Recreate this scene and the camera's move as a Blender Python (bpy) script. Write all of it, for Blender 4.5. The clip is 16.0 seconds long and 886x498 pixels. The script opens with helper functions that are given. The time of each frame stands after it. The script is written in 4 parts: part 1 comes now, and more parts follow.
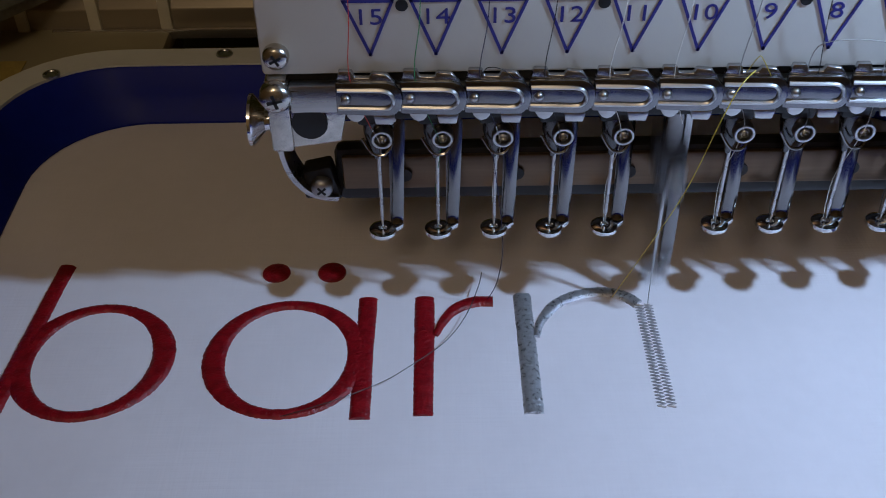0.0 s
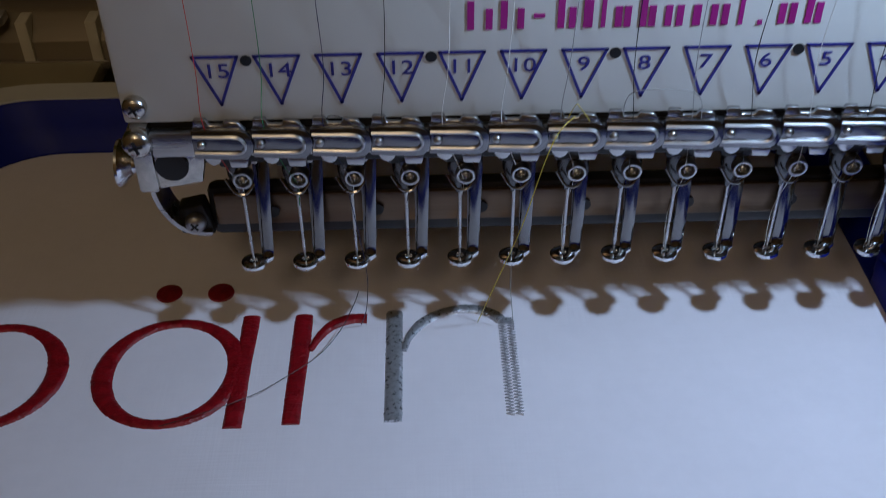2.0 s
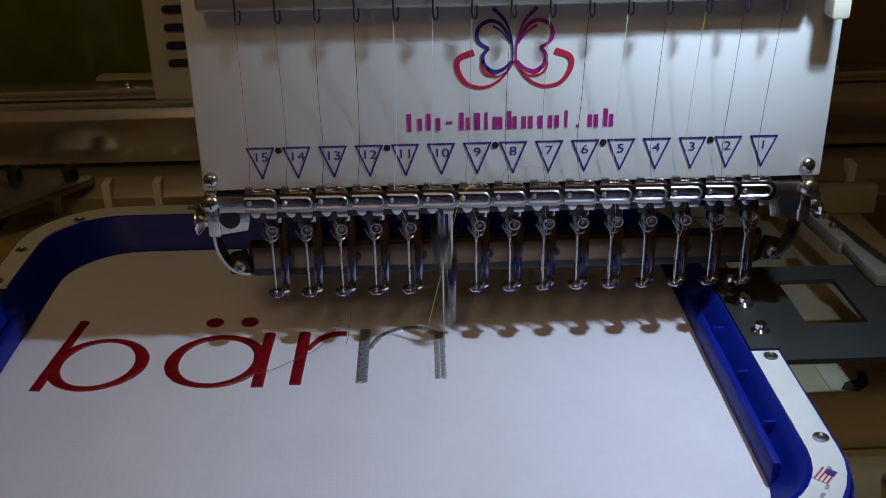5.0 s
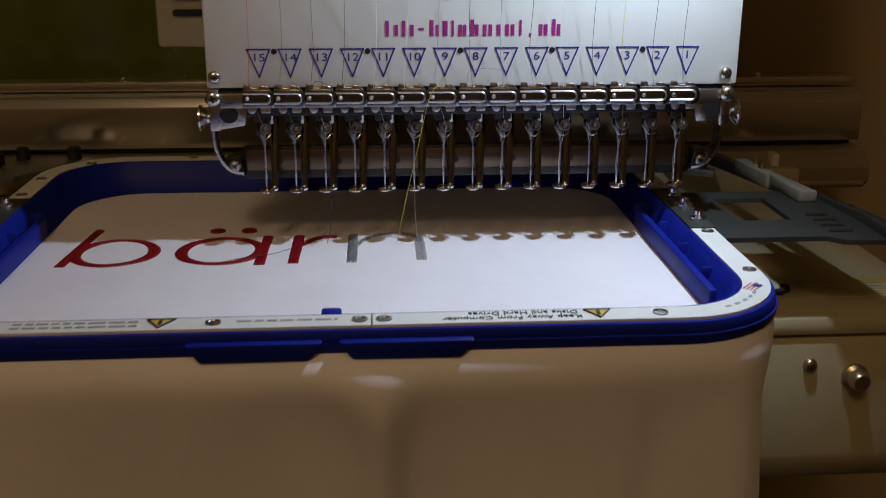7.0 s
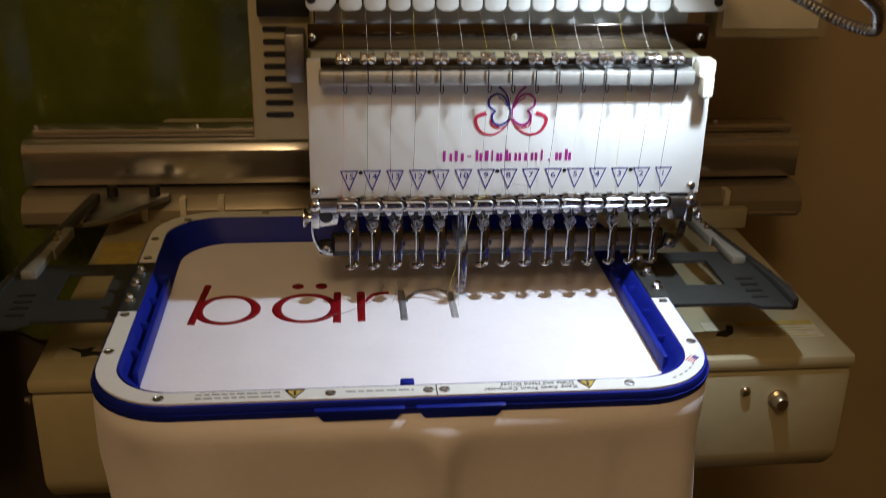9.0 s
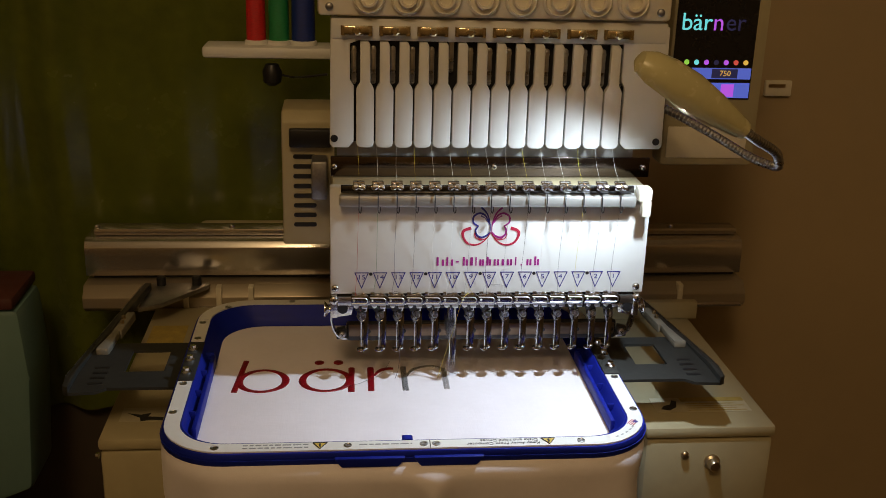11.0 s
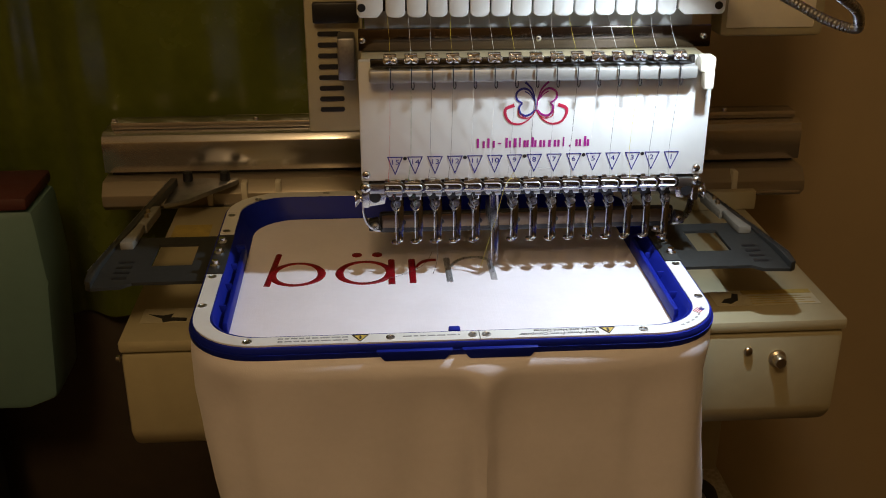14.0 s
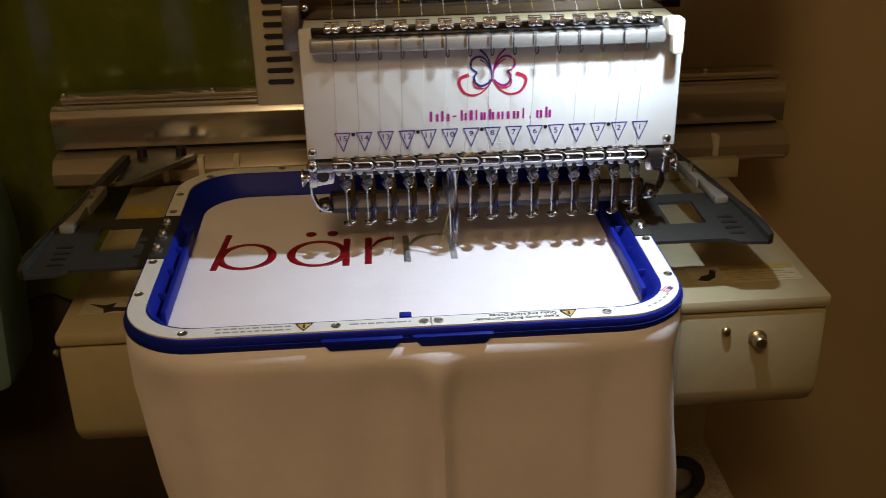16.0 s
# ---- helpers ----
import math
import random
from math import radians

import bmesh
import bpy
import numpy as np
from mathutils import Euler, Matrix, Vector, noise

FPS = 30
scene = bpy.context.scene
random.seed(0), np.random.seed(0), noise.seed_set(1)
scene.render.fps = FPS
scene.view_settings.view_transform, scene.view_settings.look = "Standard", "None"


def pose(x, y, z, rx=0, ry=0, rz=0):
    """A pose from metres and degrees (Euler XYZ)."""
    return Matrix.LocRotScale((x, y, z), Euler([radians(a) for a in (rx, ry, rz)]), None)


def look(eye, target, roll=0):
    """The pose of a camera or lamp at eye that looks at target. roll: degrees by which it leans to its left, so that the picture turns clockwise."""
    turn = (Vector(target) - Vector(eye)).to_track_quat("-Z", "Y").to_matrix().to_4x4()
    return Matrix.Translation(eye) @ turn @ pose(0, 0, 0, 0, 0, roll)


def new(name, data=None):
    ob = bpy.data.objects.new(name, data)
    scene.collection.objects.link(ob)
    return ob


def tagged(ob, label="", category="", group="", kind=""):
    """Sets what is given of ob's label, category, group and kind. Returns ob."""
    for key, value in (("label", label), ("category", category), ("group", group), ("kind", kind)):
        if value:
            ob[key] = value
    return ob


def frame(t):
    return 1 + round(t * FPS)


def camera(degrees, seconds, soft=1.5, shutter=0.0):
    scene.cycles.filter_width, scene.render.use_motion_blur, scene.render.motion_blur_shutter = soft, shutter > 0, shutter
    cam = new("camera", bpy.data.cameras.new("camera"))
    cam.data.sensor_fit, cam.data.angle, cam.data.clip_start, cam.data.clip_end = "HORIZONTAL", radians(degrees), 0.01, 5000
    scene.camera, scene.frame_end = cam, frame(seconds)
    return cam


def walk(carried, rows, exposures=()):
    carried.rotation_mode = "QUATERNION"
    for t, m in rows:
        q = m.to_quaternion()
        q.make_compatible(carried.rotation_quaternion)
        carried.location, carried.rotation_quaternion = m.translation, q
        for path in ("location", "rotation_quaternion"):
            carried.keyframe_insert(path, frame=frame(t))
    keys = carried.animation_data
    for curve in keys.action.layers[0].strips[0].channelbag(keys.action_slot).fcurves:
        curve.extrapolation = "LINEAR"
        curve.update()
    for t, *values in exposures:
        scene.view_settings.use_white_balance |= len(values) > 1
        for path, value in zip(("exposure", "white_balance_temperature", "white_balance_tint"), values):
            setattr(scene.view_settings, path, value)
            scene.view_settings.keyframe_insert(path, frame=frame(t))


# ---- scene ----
cam = camera(46.0, 16.0, soft=0.75, shutter=0.45)
PATH = [
    (0.0, -0.1092, -0.2544, 0.2267, 50.00, 0.46, -0.96),
    (0.5, -0.1015, -0.2575, 0.2301, 49.66, 0.49, -1.08),
    (1.0, -0.0866, -0.2581, 0.2346, 49.93, 0.71, -1.54),
    (1.5, -0.0713, -0.2627, 0.2378, 49.79, 0.79, -1.63),
    (2.0, -0.0659, -0.2719, 0.2473, 50.79, 0.48, -1.61),
    (2.5, -0.0662, -0.2884, 0.2782, 52.16, -0.34, -2.56),
    (3.0, -0.0693, -0.3257, 0.3079, 54.12, -0.95, -4.31),
    (3.5, -0.0606, -0.3701, 0.3189, 55.91, 0.58, -3.51),
    (5.8, -0.0339, -0.5255, 0.2169, 68.29, 0.62, -1.14),
    (6.0, -0.0297, -0.5298, 0.1997, 68.93, 0.48, -1.18),
    (6.5, -0.0441, -0.5620, 0.1829, 71.06, -0.18, -2.53),
    (7.0, -0.0612, -0.6134, 0.1751, 72.10, -0.10, -3.91),
    (7.5, -0.0718, -0.6535, 0.1695, 71.12, -0.33, -3.95),
    (8.0, -0.0806, -0.6886, 0.1981, 67.51, -0.52, -3.79),
    (8.5, -0.1068, -0.7314, 0.2748, 66.18, -1.22, -4.53),
    (9.0, -0.1355, -0.7758, 0.3648, 66.89, -1.19, -5.72),
    (9.5, -0.1374, -0.8207, 0.4054, 67.92, -1.35, -5.34),
    (10.0, -0.1434, -0.9034, 0.4414, 69.87, -1.77, -5.59),
    (10.2, -0.1466, -0.9335, 0.4500, 70.64, -1.78, -5.45),
    (12.3, -0.1465, -0.9722, 0.4518, 71.48, -1.01, -5.08),
    (12.5, -0.1431, -0.9585, 0.4453, 70.49, -0.77, -4.99),
    (13.0, -0.1513, -0.9331, 0.4200, 68.69, -0.92, -4.72),
    (13.5, -0.1506, -0.9151, 0.4069, 67.67, -0.80, -4.55),
    (14.0, -0.1470, -0.8920, 0.3938, 66.71, -0.08, -4.09),
    (14.5, -0.1372, -0.8774, 0.3870, 66.27, 0.25, -4.57),
    (15.0, -0.1359, -0.8625, 0.3832, 65.91, 0.20, -4.65),
    (15.5, -0.1325, -0.8496, 0.3767, 65.61, 0.12, -4.43),
    (16.0, -0.0994, -0.8330, 0.3843, 64.62, 1.00, -4.30),
]
EXPOSURES = [(0.0, -1.05, 5300, 10), (0.5, -1.12, 5300, 10), (1.5, -1.34, 5350, 10), (2.5, -1.36, 5450, 10), (3.5, -1.32, 5650, 10), (6.0, -1.18, 6200, 10), (6.5, -1.05, 6300, 10), (7.0, -0.78, 6350, 10), (7.5, -0.55, 6500, 10), (8.0, 0.05, 6650, 10), (8.5, 0.05, 6700, 10), (9.0, -0.22, 6650, 10), (12.0, -0.26, 6950, 10), (14.0, -0.15, 6750, 10), (16.0, -0.10, 6700, 10)]
walk(cam, [(t, pose(x, y, z, a, b, c)) for t, x, y, z, a, b, c in PATH], EXPOSURES)

# ---- light: a dim warm room lamp and the cool gooseneck lamp of the machine ----
world = bpy.data.worlds.new("room")
scene.world = world
world.use_nodes = True
world.node_tree.nodes["Background"].inputs[0].default_value = (1.0, 0.78, 0.5, 1)
world.node_tree.nodes["Background"].inputs[1].default_value = 0.03


room = bpy.data.lights.new("room_lamp", "POINT")
room.energy, room.color, room.shadow_soft_size = 36, (1.0, 0.67, 0.34), 0.22
new("room_lamp", room).location = (-0.385, -1.53, 1.50)
spot = bpy.data.lights.new("lamp_bulb", "SPOT")
spot.energy, spot.color, spot.spot_size, spot.spot_blend, spot.shadow_soft_size = 10.8, (0.68, 0.82, 0.97), radians(126), 1.0, 0.008
LAMP_AT = (0.1490, -0.0960, 0.2870)
new("lamp_bulb", spot).matrix_basis = look(LAMP_AT, (-0.0500, -0.045, -0.060))


# ---- materials ----
def material(name, colour, rough=0.5, metal=0.0, vary=0.12, scale=40.0, bump=0.0, bump_scale=300.0, coat=0.0, sheen=0.0, stretch=(1, 1, 1), second=None):
    m = bpy.data.materials.new(name)
    m.use_nodes = True
    n, l = m.node_tree.nodes, m.node_tree.links
    p = n["Principled BSDF"]
    p.inputs["Roughness"].default_value, p.inputs["Metallic"].default_value = rough, metal
    p.inputs["Coat Weight"].default_value, p.inputs["Sheen Weight"].default_value = coat, sheen
    co = n.new("ShaderNodeTexCoord")
    mp = n.new("ShaderNodeMapping")
    mp.inputs["Scale"].default_value = stretch
    l.new(co.outputs["Object"], mp.inputs["Vector"])
    big, fine = n.new("ShaderNodeTexNoise"), n.new("ShaderNodeTexNoise")
    big.inputs["Scale"].default_value, big.inputs["Detail"].default_value = scale, 4
    fine.inputs["Scale"].default_value, fine.inputs["Detail"].default_value = scale * 9, 3
    l.new(mp.outputs[0], big.inputs["Vector"]), l.new(mp.outputs[0], fine.inputs["Vector"])
    mean = n.new("ShaderNodeMath")
    mean.operation = "MULTIPLY_ADD"
    mean.inputs[1].default_value = 0.4
    l.new(fine.outputs[0], mean.inputs[0]), l.new(big.outputs[0], mean.inputs[2])
    ramp = n.new("ShaderNodeValToRGB")
    ramp.color_ramp.elements[0].position, ramp.color_ramp.elements[1].position = 0.45, 0.95
    lo = second or [c * (1 - vary) for c in colour]
    hi = colour if second else [min(1, c * (1 + vary * 0.6)) for c in colour]
    ramp.color_ramp.elements[0].color, ramp.color_ramp.elements[1].color = (*lo, 1), (*hi, 1)
    l.new(mean.outputs[0], ramp.inputs[0]), l.new(ramp.outputs[0], p.inputs["Base Color"])
    rr = n.new("ShaderNodeMapRange")
    rr.inputs[1].default_value, rr.inputs[2].default_value = 0.3, 1.0
    rr.inputs[3].default_value, rr.inputs[4].default_value = max(0.02, rough * 0.8), min(1, rough * 1.25)
    l.new(mean.outputs[0], rr.inputs[0]), l.new(rr.outputs[0], p.inputs["Roughness"])
    if bump:
        b, bn = n.new("ShaderNodeBump"), n.new("ShaderNodeTexNoise")
        bn.inputs["Scale"].default_value, bn.inputs["Detail"].default_value = bump_scale, 3
        b.inputs["Strength"].default_value, b.inputs["Distance"].default_value = bump, 0.001
        l.new(mp.outputs[0], bn.inputs["Vector"]), l.new(bn.outputs[0], b.inputs["Height"]), l.new(b.outputs[0], p.inputs["Normal"])
    return m


def glowing(name, colour, strength):
    m = material(name, colour, 0.3)
    p = m.node_tree.nodes["Principled BSDF"]
    p.inputs["Emission Color"].default_value, p.inputs["Emission Strength"].default_value = (*colour, 1), strength
    return m


def weave(name, colour, scale, rough=0.9):
    """A woven cloth: two crossed bands of threads as relief, with faint unevenness in tone."""
    m = material(name, colour, rough, vary=0.05, scale=18, sheen=0.25)
    n, l = m.node_tree.nodes, m.node_tree.links
    p = n["Principled BSDF"]
    co = n.new("ShaderNodeTexCoord")
    add = n.new("ShaderNodeMath")
    for k, stretch in enumerate(((scale, scale * 0.04, scale), (scale * 0.04, scale, scale * 0.04))):
        mp = n.new("ShaderNodeMapping")
        mp.inputs["Scale"].default_value = stretch
        w = n.new("ShaderNodeTexNoise")
        w.inputs["Scale"].default_value, w.inputs["Detail"].default_value = 1.0, 2
        l.new(co.outputs["Object"], mp.inputs["Vector"]), l.new(mp.outputs[0], w.inputs["Vector"]), l.new(w.outputs[0], add.inputs[k])
    wr = n.new("ShaderNodeTexNoise")
    wr.inputs["Scale"].default_value = 26
    mix = n.new("ShaderNodeMath")
    mix.operation = "MULTIPLY_ADD"
    mix.inputs[1].default_value = 7.0
    l.new(co.outputs["Object"], wr.inputs["Vector"]), l.new(wr.outputs[0], mix.inputs[0]), l.new(add.outputs[0], mix.inputs[2])
    b = n.new("ShaderNodeBump")
    b.inputs["Strength"].default_value, b.inputs["Distance"].default_value = 0.16, 0.0006
    l.new(mix.outputs[0], b.inputs["Height"]), l.new(b.outputs[0], p.inputs["Normal"])
    return m


WHITE = material("white_enamel", (0.63, 0.64, 0.63), 0.38, vary=0.06, scale=9, bump=0.04, bump_scale=500)
CREAM = material("cream_enamel", (0.39, 0.345, 0.215), 0.5, vary=0.12, scale=7, bump=0.05, bump_scale=400)
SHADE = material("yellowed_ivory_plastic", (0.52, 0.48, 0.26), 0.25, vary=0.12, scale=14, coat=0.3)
WORN = material("worn_label", (0.50, 0.46, 0.32), 0.5, vary=0.2, scale=60)
FADED = material("faded_yellow", (0.45, 0.34, 0.09), 0.5, vary=0.3, scale=60)
IVORY = material("ivory_plastic", (0.70, 0.66, 0.54), 0.35, vary=0.08, scale=12)
CHROME = material("chrome", (0.78, 0.79, 0.82), 0.1, 1.0, vary=0.1, scale=60)
STEEL = material("brushed_steel", (0.55, 0.55, 0.56), 0.27, 1.0, vary=0.25, scale=30, stretch=(0.15, 1, 4))
DULL = material("dull_steel", (0.40, 0.40, 0.41), 0.42, 1.0, vary=0.3, scale=50)
ALU = material("anodised_aluminium", (0.70, 0.68, 0.66), 0.21, 0.9, vary=0.12, scale=14, stretch=(0.05, 1, 3))
STRIP = material("dark_polished_strip", (0.15, 0.12, 0.10), 0.15, 1.0, vary=0.35, scale=20, stretch=(0.1, 1, 3))
LEVER = material("worn_lever_plastic", (0.22, 0.21, 0.175), 0.45, vary=0.2, scale=40)
WINDOW = material("grey_window_plastic", (0.40, 0.39, 0.36), 0.4, vary=0.15, scale=20)
GREY = material("grey_paint", (0.024, 0.025, 0.023), 0.6, vary=0.15, scale=20)
# BLACK serves black metal and also the shaded insides of slots, holes and recesses
BLACK = material("black_oxide_and_recess", (0.018, 0.018, 0.02), 0.4, 0.3, vary=0.3, scale=40)
BLUE = material("blue_plastic", (0.007, 0.016, 0.25), 0.45, vary=0.18, scale=14, bump=0.08, bump_scale=250)
for node in BLUE.node_tree.nodes:
    if node.type == "BSDF_PRINCIPLED":
        node.inputs["Specular IOR Level"].default_value = 0.15
POLISHED = material("polished_dark_steel", (0.24, 0.235, 0.235), 0.14, 1.0, vary=0.2, scale=60)
CLIPSTEEL = material("clip_steel", (0.26, 0.26, 0.275), 0.20, 1.0, vary=0.2, scale=60)
GUNMETAL = material("dark_gunmetal", (0.12, 0.12, 0.125), 0.22, 1.0, vary=0.3, scale=80)
BRONZE = material("brown_bar_face", (0.17, 0.12, 0.08), 0.30, 0.9, vary=0.3, scale=30, stretch=(0.1, 1, 3))
INKGREY = material("faded_grey_ink", (0.30, 0.30, 0.31), 0.6, vary=0.3, scale=200)
GUIDE = material("satin_guide_metal", (0.55, 0.54, 0.51), 0.36, 0.75, vary=0.12, scale=20, stretch=(0.1, 1, 2))
PALE = material("pale_satin_aluminium", (0.40, 0.35, 0.27), 0.34, 0.6, vary=0.12, scale=16, stretch=(0.1, 1, 2))
DARKARM = material("dark_painted_bar", (0.055, 0.058, 0.055), 0.4, 0.4, vary=0.25, scale=30)
NICKEL = material("nickel_screw", (0.62, 0.60, 0.56), 0.22, 1.0, vary=0.25, scale=400, bump=0.1, bump_scale=600)
LABELW = material("white_label", (0.72, 0.72, 0.70), 0.4, vary=0.06, scale=22)
INKBLUE = material("blue_ink", (0.022, 0.020, 0.19), 0.5, vary=0.1)
MAGENTA = material("magenta_ink", (0.30, 0.008, 0.19), 0.5, vary=0.1)
INKRED = material("red_ink", (0.40, 0.010, 0.045), 0.5, vary=0.1)
INKBLACK = material("black_ink", (0.02, 0.02, 0.02), 0.6, vary=0.1)
YELLOW = material("warning_yellow", (0.55, 0.40, 0.08), 0.5, vary=0.15)
CLOTH = weave("white_cotton", (0.80, 0.77, 0.83), 900)
REDSATIN = material("red_satin_thread", (0.23, 0.0025, 0.008), 0.36, vary=0.4, scale=300, bump=0.5, bump_scale=900)
UNDERLAY = material("loose_silver_thread", (0.50, 0.51, 0.54), 0.4, 0.3, vary=0.4, scale=500)
SILVER = material("silver_thread", (0.55, 0.56, 0.60), 0.28, 0.7, vary=0.3, scale=600, bump=0.45, bump_scale=1500)
WALLM = material("tan_wall", (0.39, 0.30, 0.175), 0.85, vary=0.08, scale=3, bump=0.15, bump_scale=120)
CURTAIN = material("green_satin", (0.090, 0.112, 0.010), 0.24, vary=0.35, scale=6, bump=0.1, bump_scale=60, sheen=0.1)
FLOORM = material("dark_floor", (0.06, 0.045, 0.03), 0.6, vary=0.3, scale=6)
TEAL = material("pale_teal_plastic", (0.13, 0.23, 0.22), 0.4, vary=0.08, scale=8)
SPECKLE = material("speckled_laminate", (0.62, 0.60, 0.52), 0.4, scale=160, second=(0.32, 0.28, 0.2))
RUBBER = material("black_rubber", (0.015, 0.015, 0.015), 0.6, vary=0.2)
BRASS = material("brass", (0.55, 0.44, 0.28), 0.3, 1.0, vary=0.15)
GLASSY = material("dark_screen_glass", (0.015, 0.014, 0.014), 0.12, vary=0.1)
THREADS = {n: material("thread_" + n, c, 0.5, vary=0.2, scale=300) for n, c in dict(red=(0.5, 0.03, 0.02), green=(0.02, 0.2, 0.06), navy=(0.01, 0.012, 0.06), black=(0.01, 0.01, 0.012), grey=(0.3, 0.3, 0.3), yellow=(0.6, 0.5, 0.03), white=(0.75, 0.75, 0.72)).items()}


# ---- mesh helpers ----
def finish(bm, name, mat, smooth=True):
    me = bpy.data.meshes.new(name)
    bmesh.ops.recalc_face_normals(bm, faces=bm.faces)
    bm.to_mesh(me)
    bm.free()
    me.materials.append(mat)
    if smooth:
        me.shade_smooth()
        me.set_sharp_from_angle(angle=radians(38))
    return me


def thing(name, label, category, at=(0, 0, 0), group="", kind=""):
    ob = new(name)
    ob.location = at
    ob.empty_display_size = 0.02
    return tagged(ob, label, category, group, kind)


def part(name, bm, mat, parent, label="", at=None):
    ob = new(name, finish(bm, name, mat))
    ob.parent = parent
    if at:
        ob.location = at
    return tagged(ob, label)


def share(name, me, parent, at, turn=(0, 0, 0), label=""):
    ob = new(name, me)
    ob.parent = parent
    ob.location, ob.rotation_euler = at, [radians(a) for a in turn]
    return tagged(ob, label)


def box(bm, x0, x1, y0, y1, z0, z1, bevel=0.0, seg=2):
    g = bmesh.ops.create_cube(bm, size=1)["verts"]
    for v in g:
        v.co = ((x0 + x1) / 2 + v.co.x * (x1 - x0), (y0 + y1) / 2 + v.co.y * (y1 - y0), (z0 + z1) / 2 + v.co.z * (z1 - z0))
    if bevel:
        es = {e for v in g for e in v.link_edges}
        bmesh.ops.bevel(bm, geom=list(es), offset=bevel, segments=seg, affect="EDGES", profile=0.5)
    return bm


def B(*a, **k):
    return box(bmesh.new(), *a, **k)


def prism(bm, pts, axis, a, b, bevel=0.0):
    """The outline pts, in the plane across axis, drawn out from a to b along it."""
    def at(p, h):
        return {"x": (h, p[0], p[1]), "y": (p[0], h, p[1]), "z": (p[0], p[1], h)}[axis]
    lo, hi = [bm.verts.new(at(p, a)) for p in pts], [bm.verts.new(at(p, b)) for p in pts]
    n = len(pts)
    fs = [bm.faces.new(lo), bm.faces.new(hi)]
    for i in range(n):
        fs.append(bm.faces.new((lo[i], lo[(i + 1) % n], hi[(i + 1) % n], hi[i])))
    bmesh.ops.recalc_face_normals(bm, faces=fs)
    if bevel:
        es = {e for v in lo + hi for e in v.link_edges}
        bmesh.ops.bevel(bm, geom=list(es), offset=bevel, segments=2, affect="EDGES", profile=0.5)
    return bm


def lathe(bm, prof, m=Matrix(), seg=20):
    """A turned body: (radius, height) pairs round the z axis of m."""
    rings = []
    for r, z in prof:
        rings.append([bm.verts.new(m @ Vector((r * math.cos(2 * math.pi * i / seg), r * math.sin(2 * math.pi * i / seg), z))) for i in range(seg)] if r > 1e-6 else [bm.verts.new(m @ Vector((0, 0, z)))])
    for p, q in zip(rings, rings[1:]):
        for i in range(seg):
            j = (i + 1) % seg
            if len(p) == 1 and len(q) == 1:
                continue
            if len(p) == 1:
                bm.faces.new((p[0], q[i], q[j]))
            elif len(q) == 1:
                bm.faces.new((p[i], p[j], q[0]))
            else:
                bm.faces.new((p[i], p[j], q[j], q[i]))
    for r in (rings[0], rings[-1]):
        if len(r) > 1:
            bm.faces.new(r)
    return bm


def rod(bm, a, b, r0, r1=None, seg=12):
    a, b = Vector(a), Vector(b)
    q = (b - a).to_track_quat("Z", "Y").to_matrix().to_4x4()
    return lathe(bm, [(r0, 0), (r0 if r1 is None else r1, (b - a).length)], Matrix.Translation(a) @ q, seg)


def tube(bm, pts, r, seg=6):
    """A round wire through pts."""
    pts = [Vector(p) for p in pts]
    rings = []
    up = Vector((0.13, 0.21, 0.97)).normalized()
    for i, p in enumerate(pts):
        d = (pts[min(i + 1, len(pts) - 1)] - pts[max(i - 1, 0)]).normalized()
        s = d.cross(up)
        s = (s if s.length > 1e-3 else d.cross(Vector((1, 0, 0)))).normalized()
        u = s.cross(d)
        rr = r[i] if isinstance(r, (list, tuple)) else r
        rings.append([bm.verts.new(p + rr * (math.cos(2 * math.pi * k / seg) * s + math.sin(2 * math.pi * k / seg) * u)) for k in range(seg)])
    for p, q in zip(rings, rings[1:]):
        for k in range(seg):
            bm.faces.new((p[k], p[(k + 1) % seg], q[(k + 1) % seg], q[k]))
    bm.faces.new(rings[0]), bm.faces.new(rings[-1])
    return bm


def smooth_line(pts, n=8):
    """A Catmull-Rom line through pts."""
    pts = [Vector(p) for p in pts]
    out = []
    for i in range(len(pts) - 1):
        p0, p1, p2, p3 = pts[max(i - 1, 0)], pts[i], pts[i + 1], pts[min(i + 2, len(pts) - 1)]
        for k in range(n):
            t = k / n
            out.append(0.5 * ((2 * p1) + (p2 - p0) * t + (2 * p0 - 5 * p1 + 4 * p2 - p3) * t * t + (3 * p1 - p0 - 3 * p2 + p3) * t ** 3))
    return out + [pts[-1]]


def round_rect(x0, x1, y0, y1, r, seg=8):
    out = []
    for cx, cy, a in ((x1 - r, y1 - r, 0), (x0 + r, y1 - r, 90), (x0 + r, y0 + r, 180), (x1 - r, y0 + r, 270)):
        out += [(cx + r * math.cos(radians(a + 90 * k / seg)), cy + r * math.sin(radians(a + 90 * k / seg))) for k in range(seg + 1)]
    return out


def ring_sweep(bm, section):
    """Closed loops of equal length, given as (outline, z) pairs, joined one to the next and the last to the first."""
    loops = [[bm.verts.new((x, y, z)) for x, y in pts] for pts, z in section]
    n = len(loops[0])
    for a, b in zip(loops, loops[1:] + loops[:1]):
        for i in range(n):
            bm.faces.new((a[i], a[(i + 1) % n], b[(i + 1) % n], b[i]))
    return bm


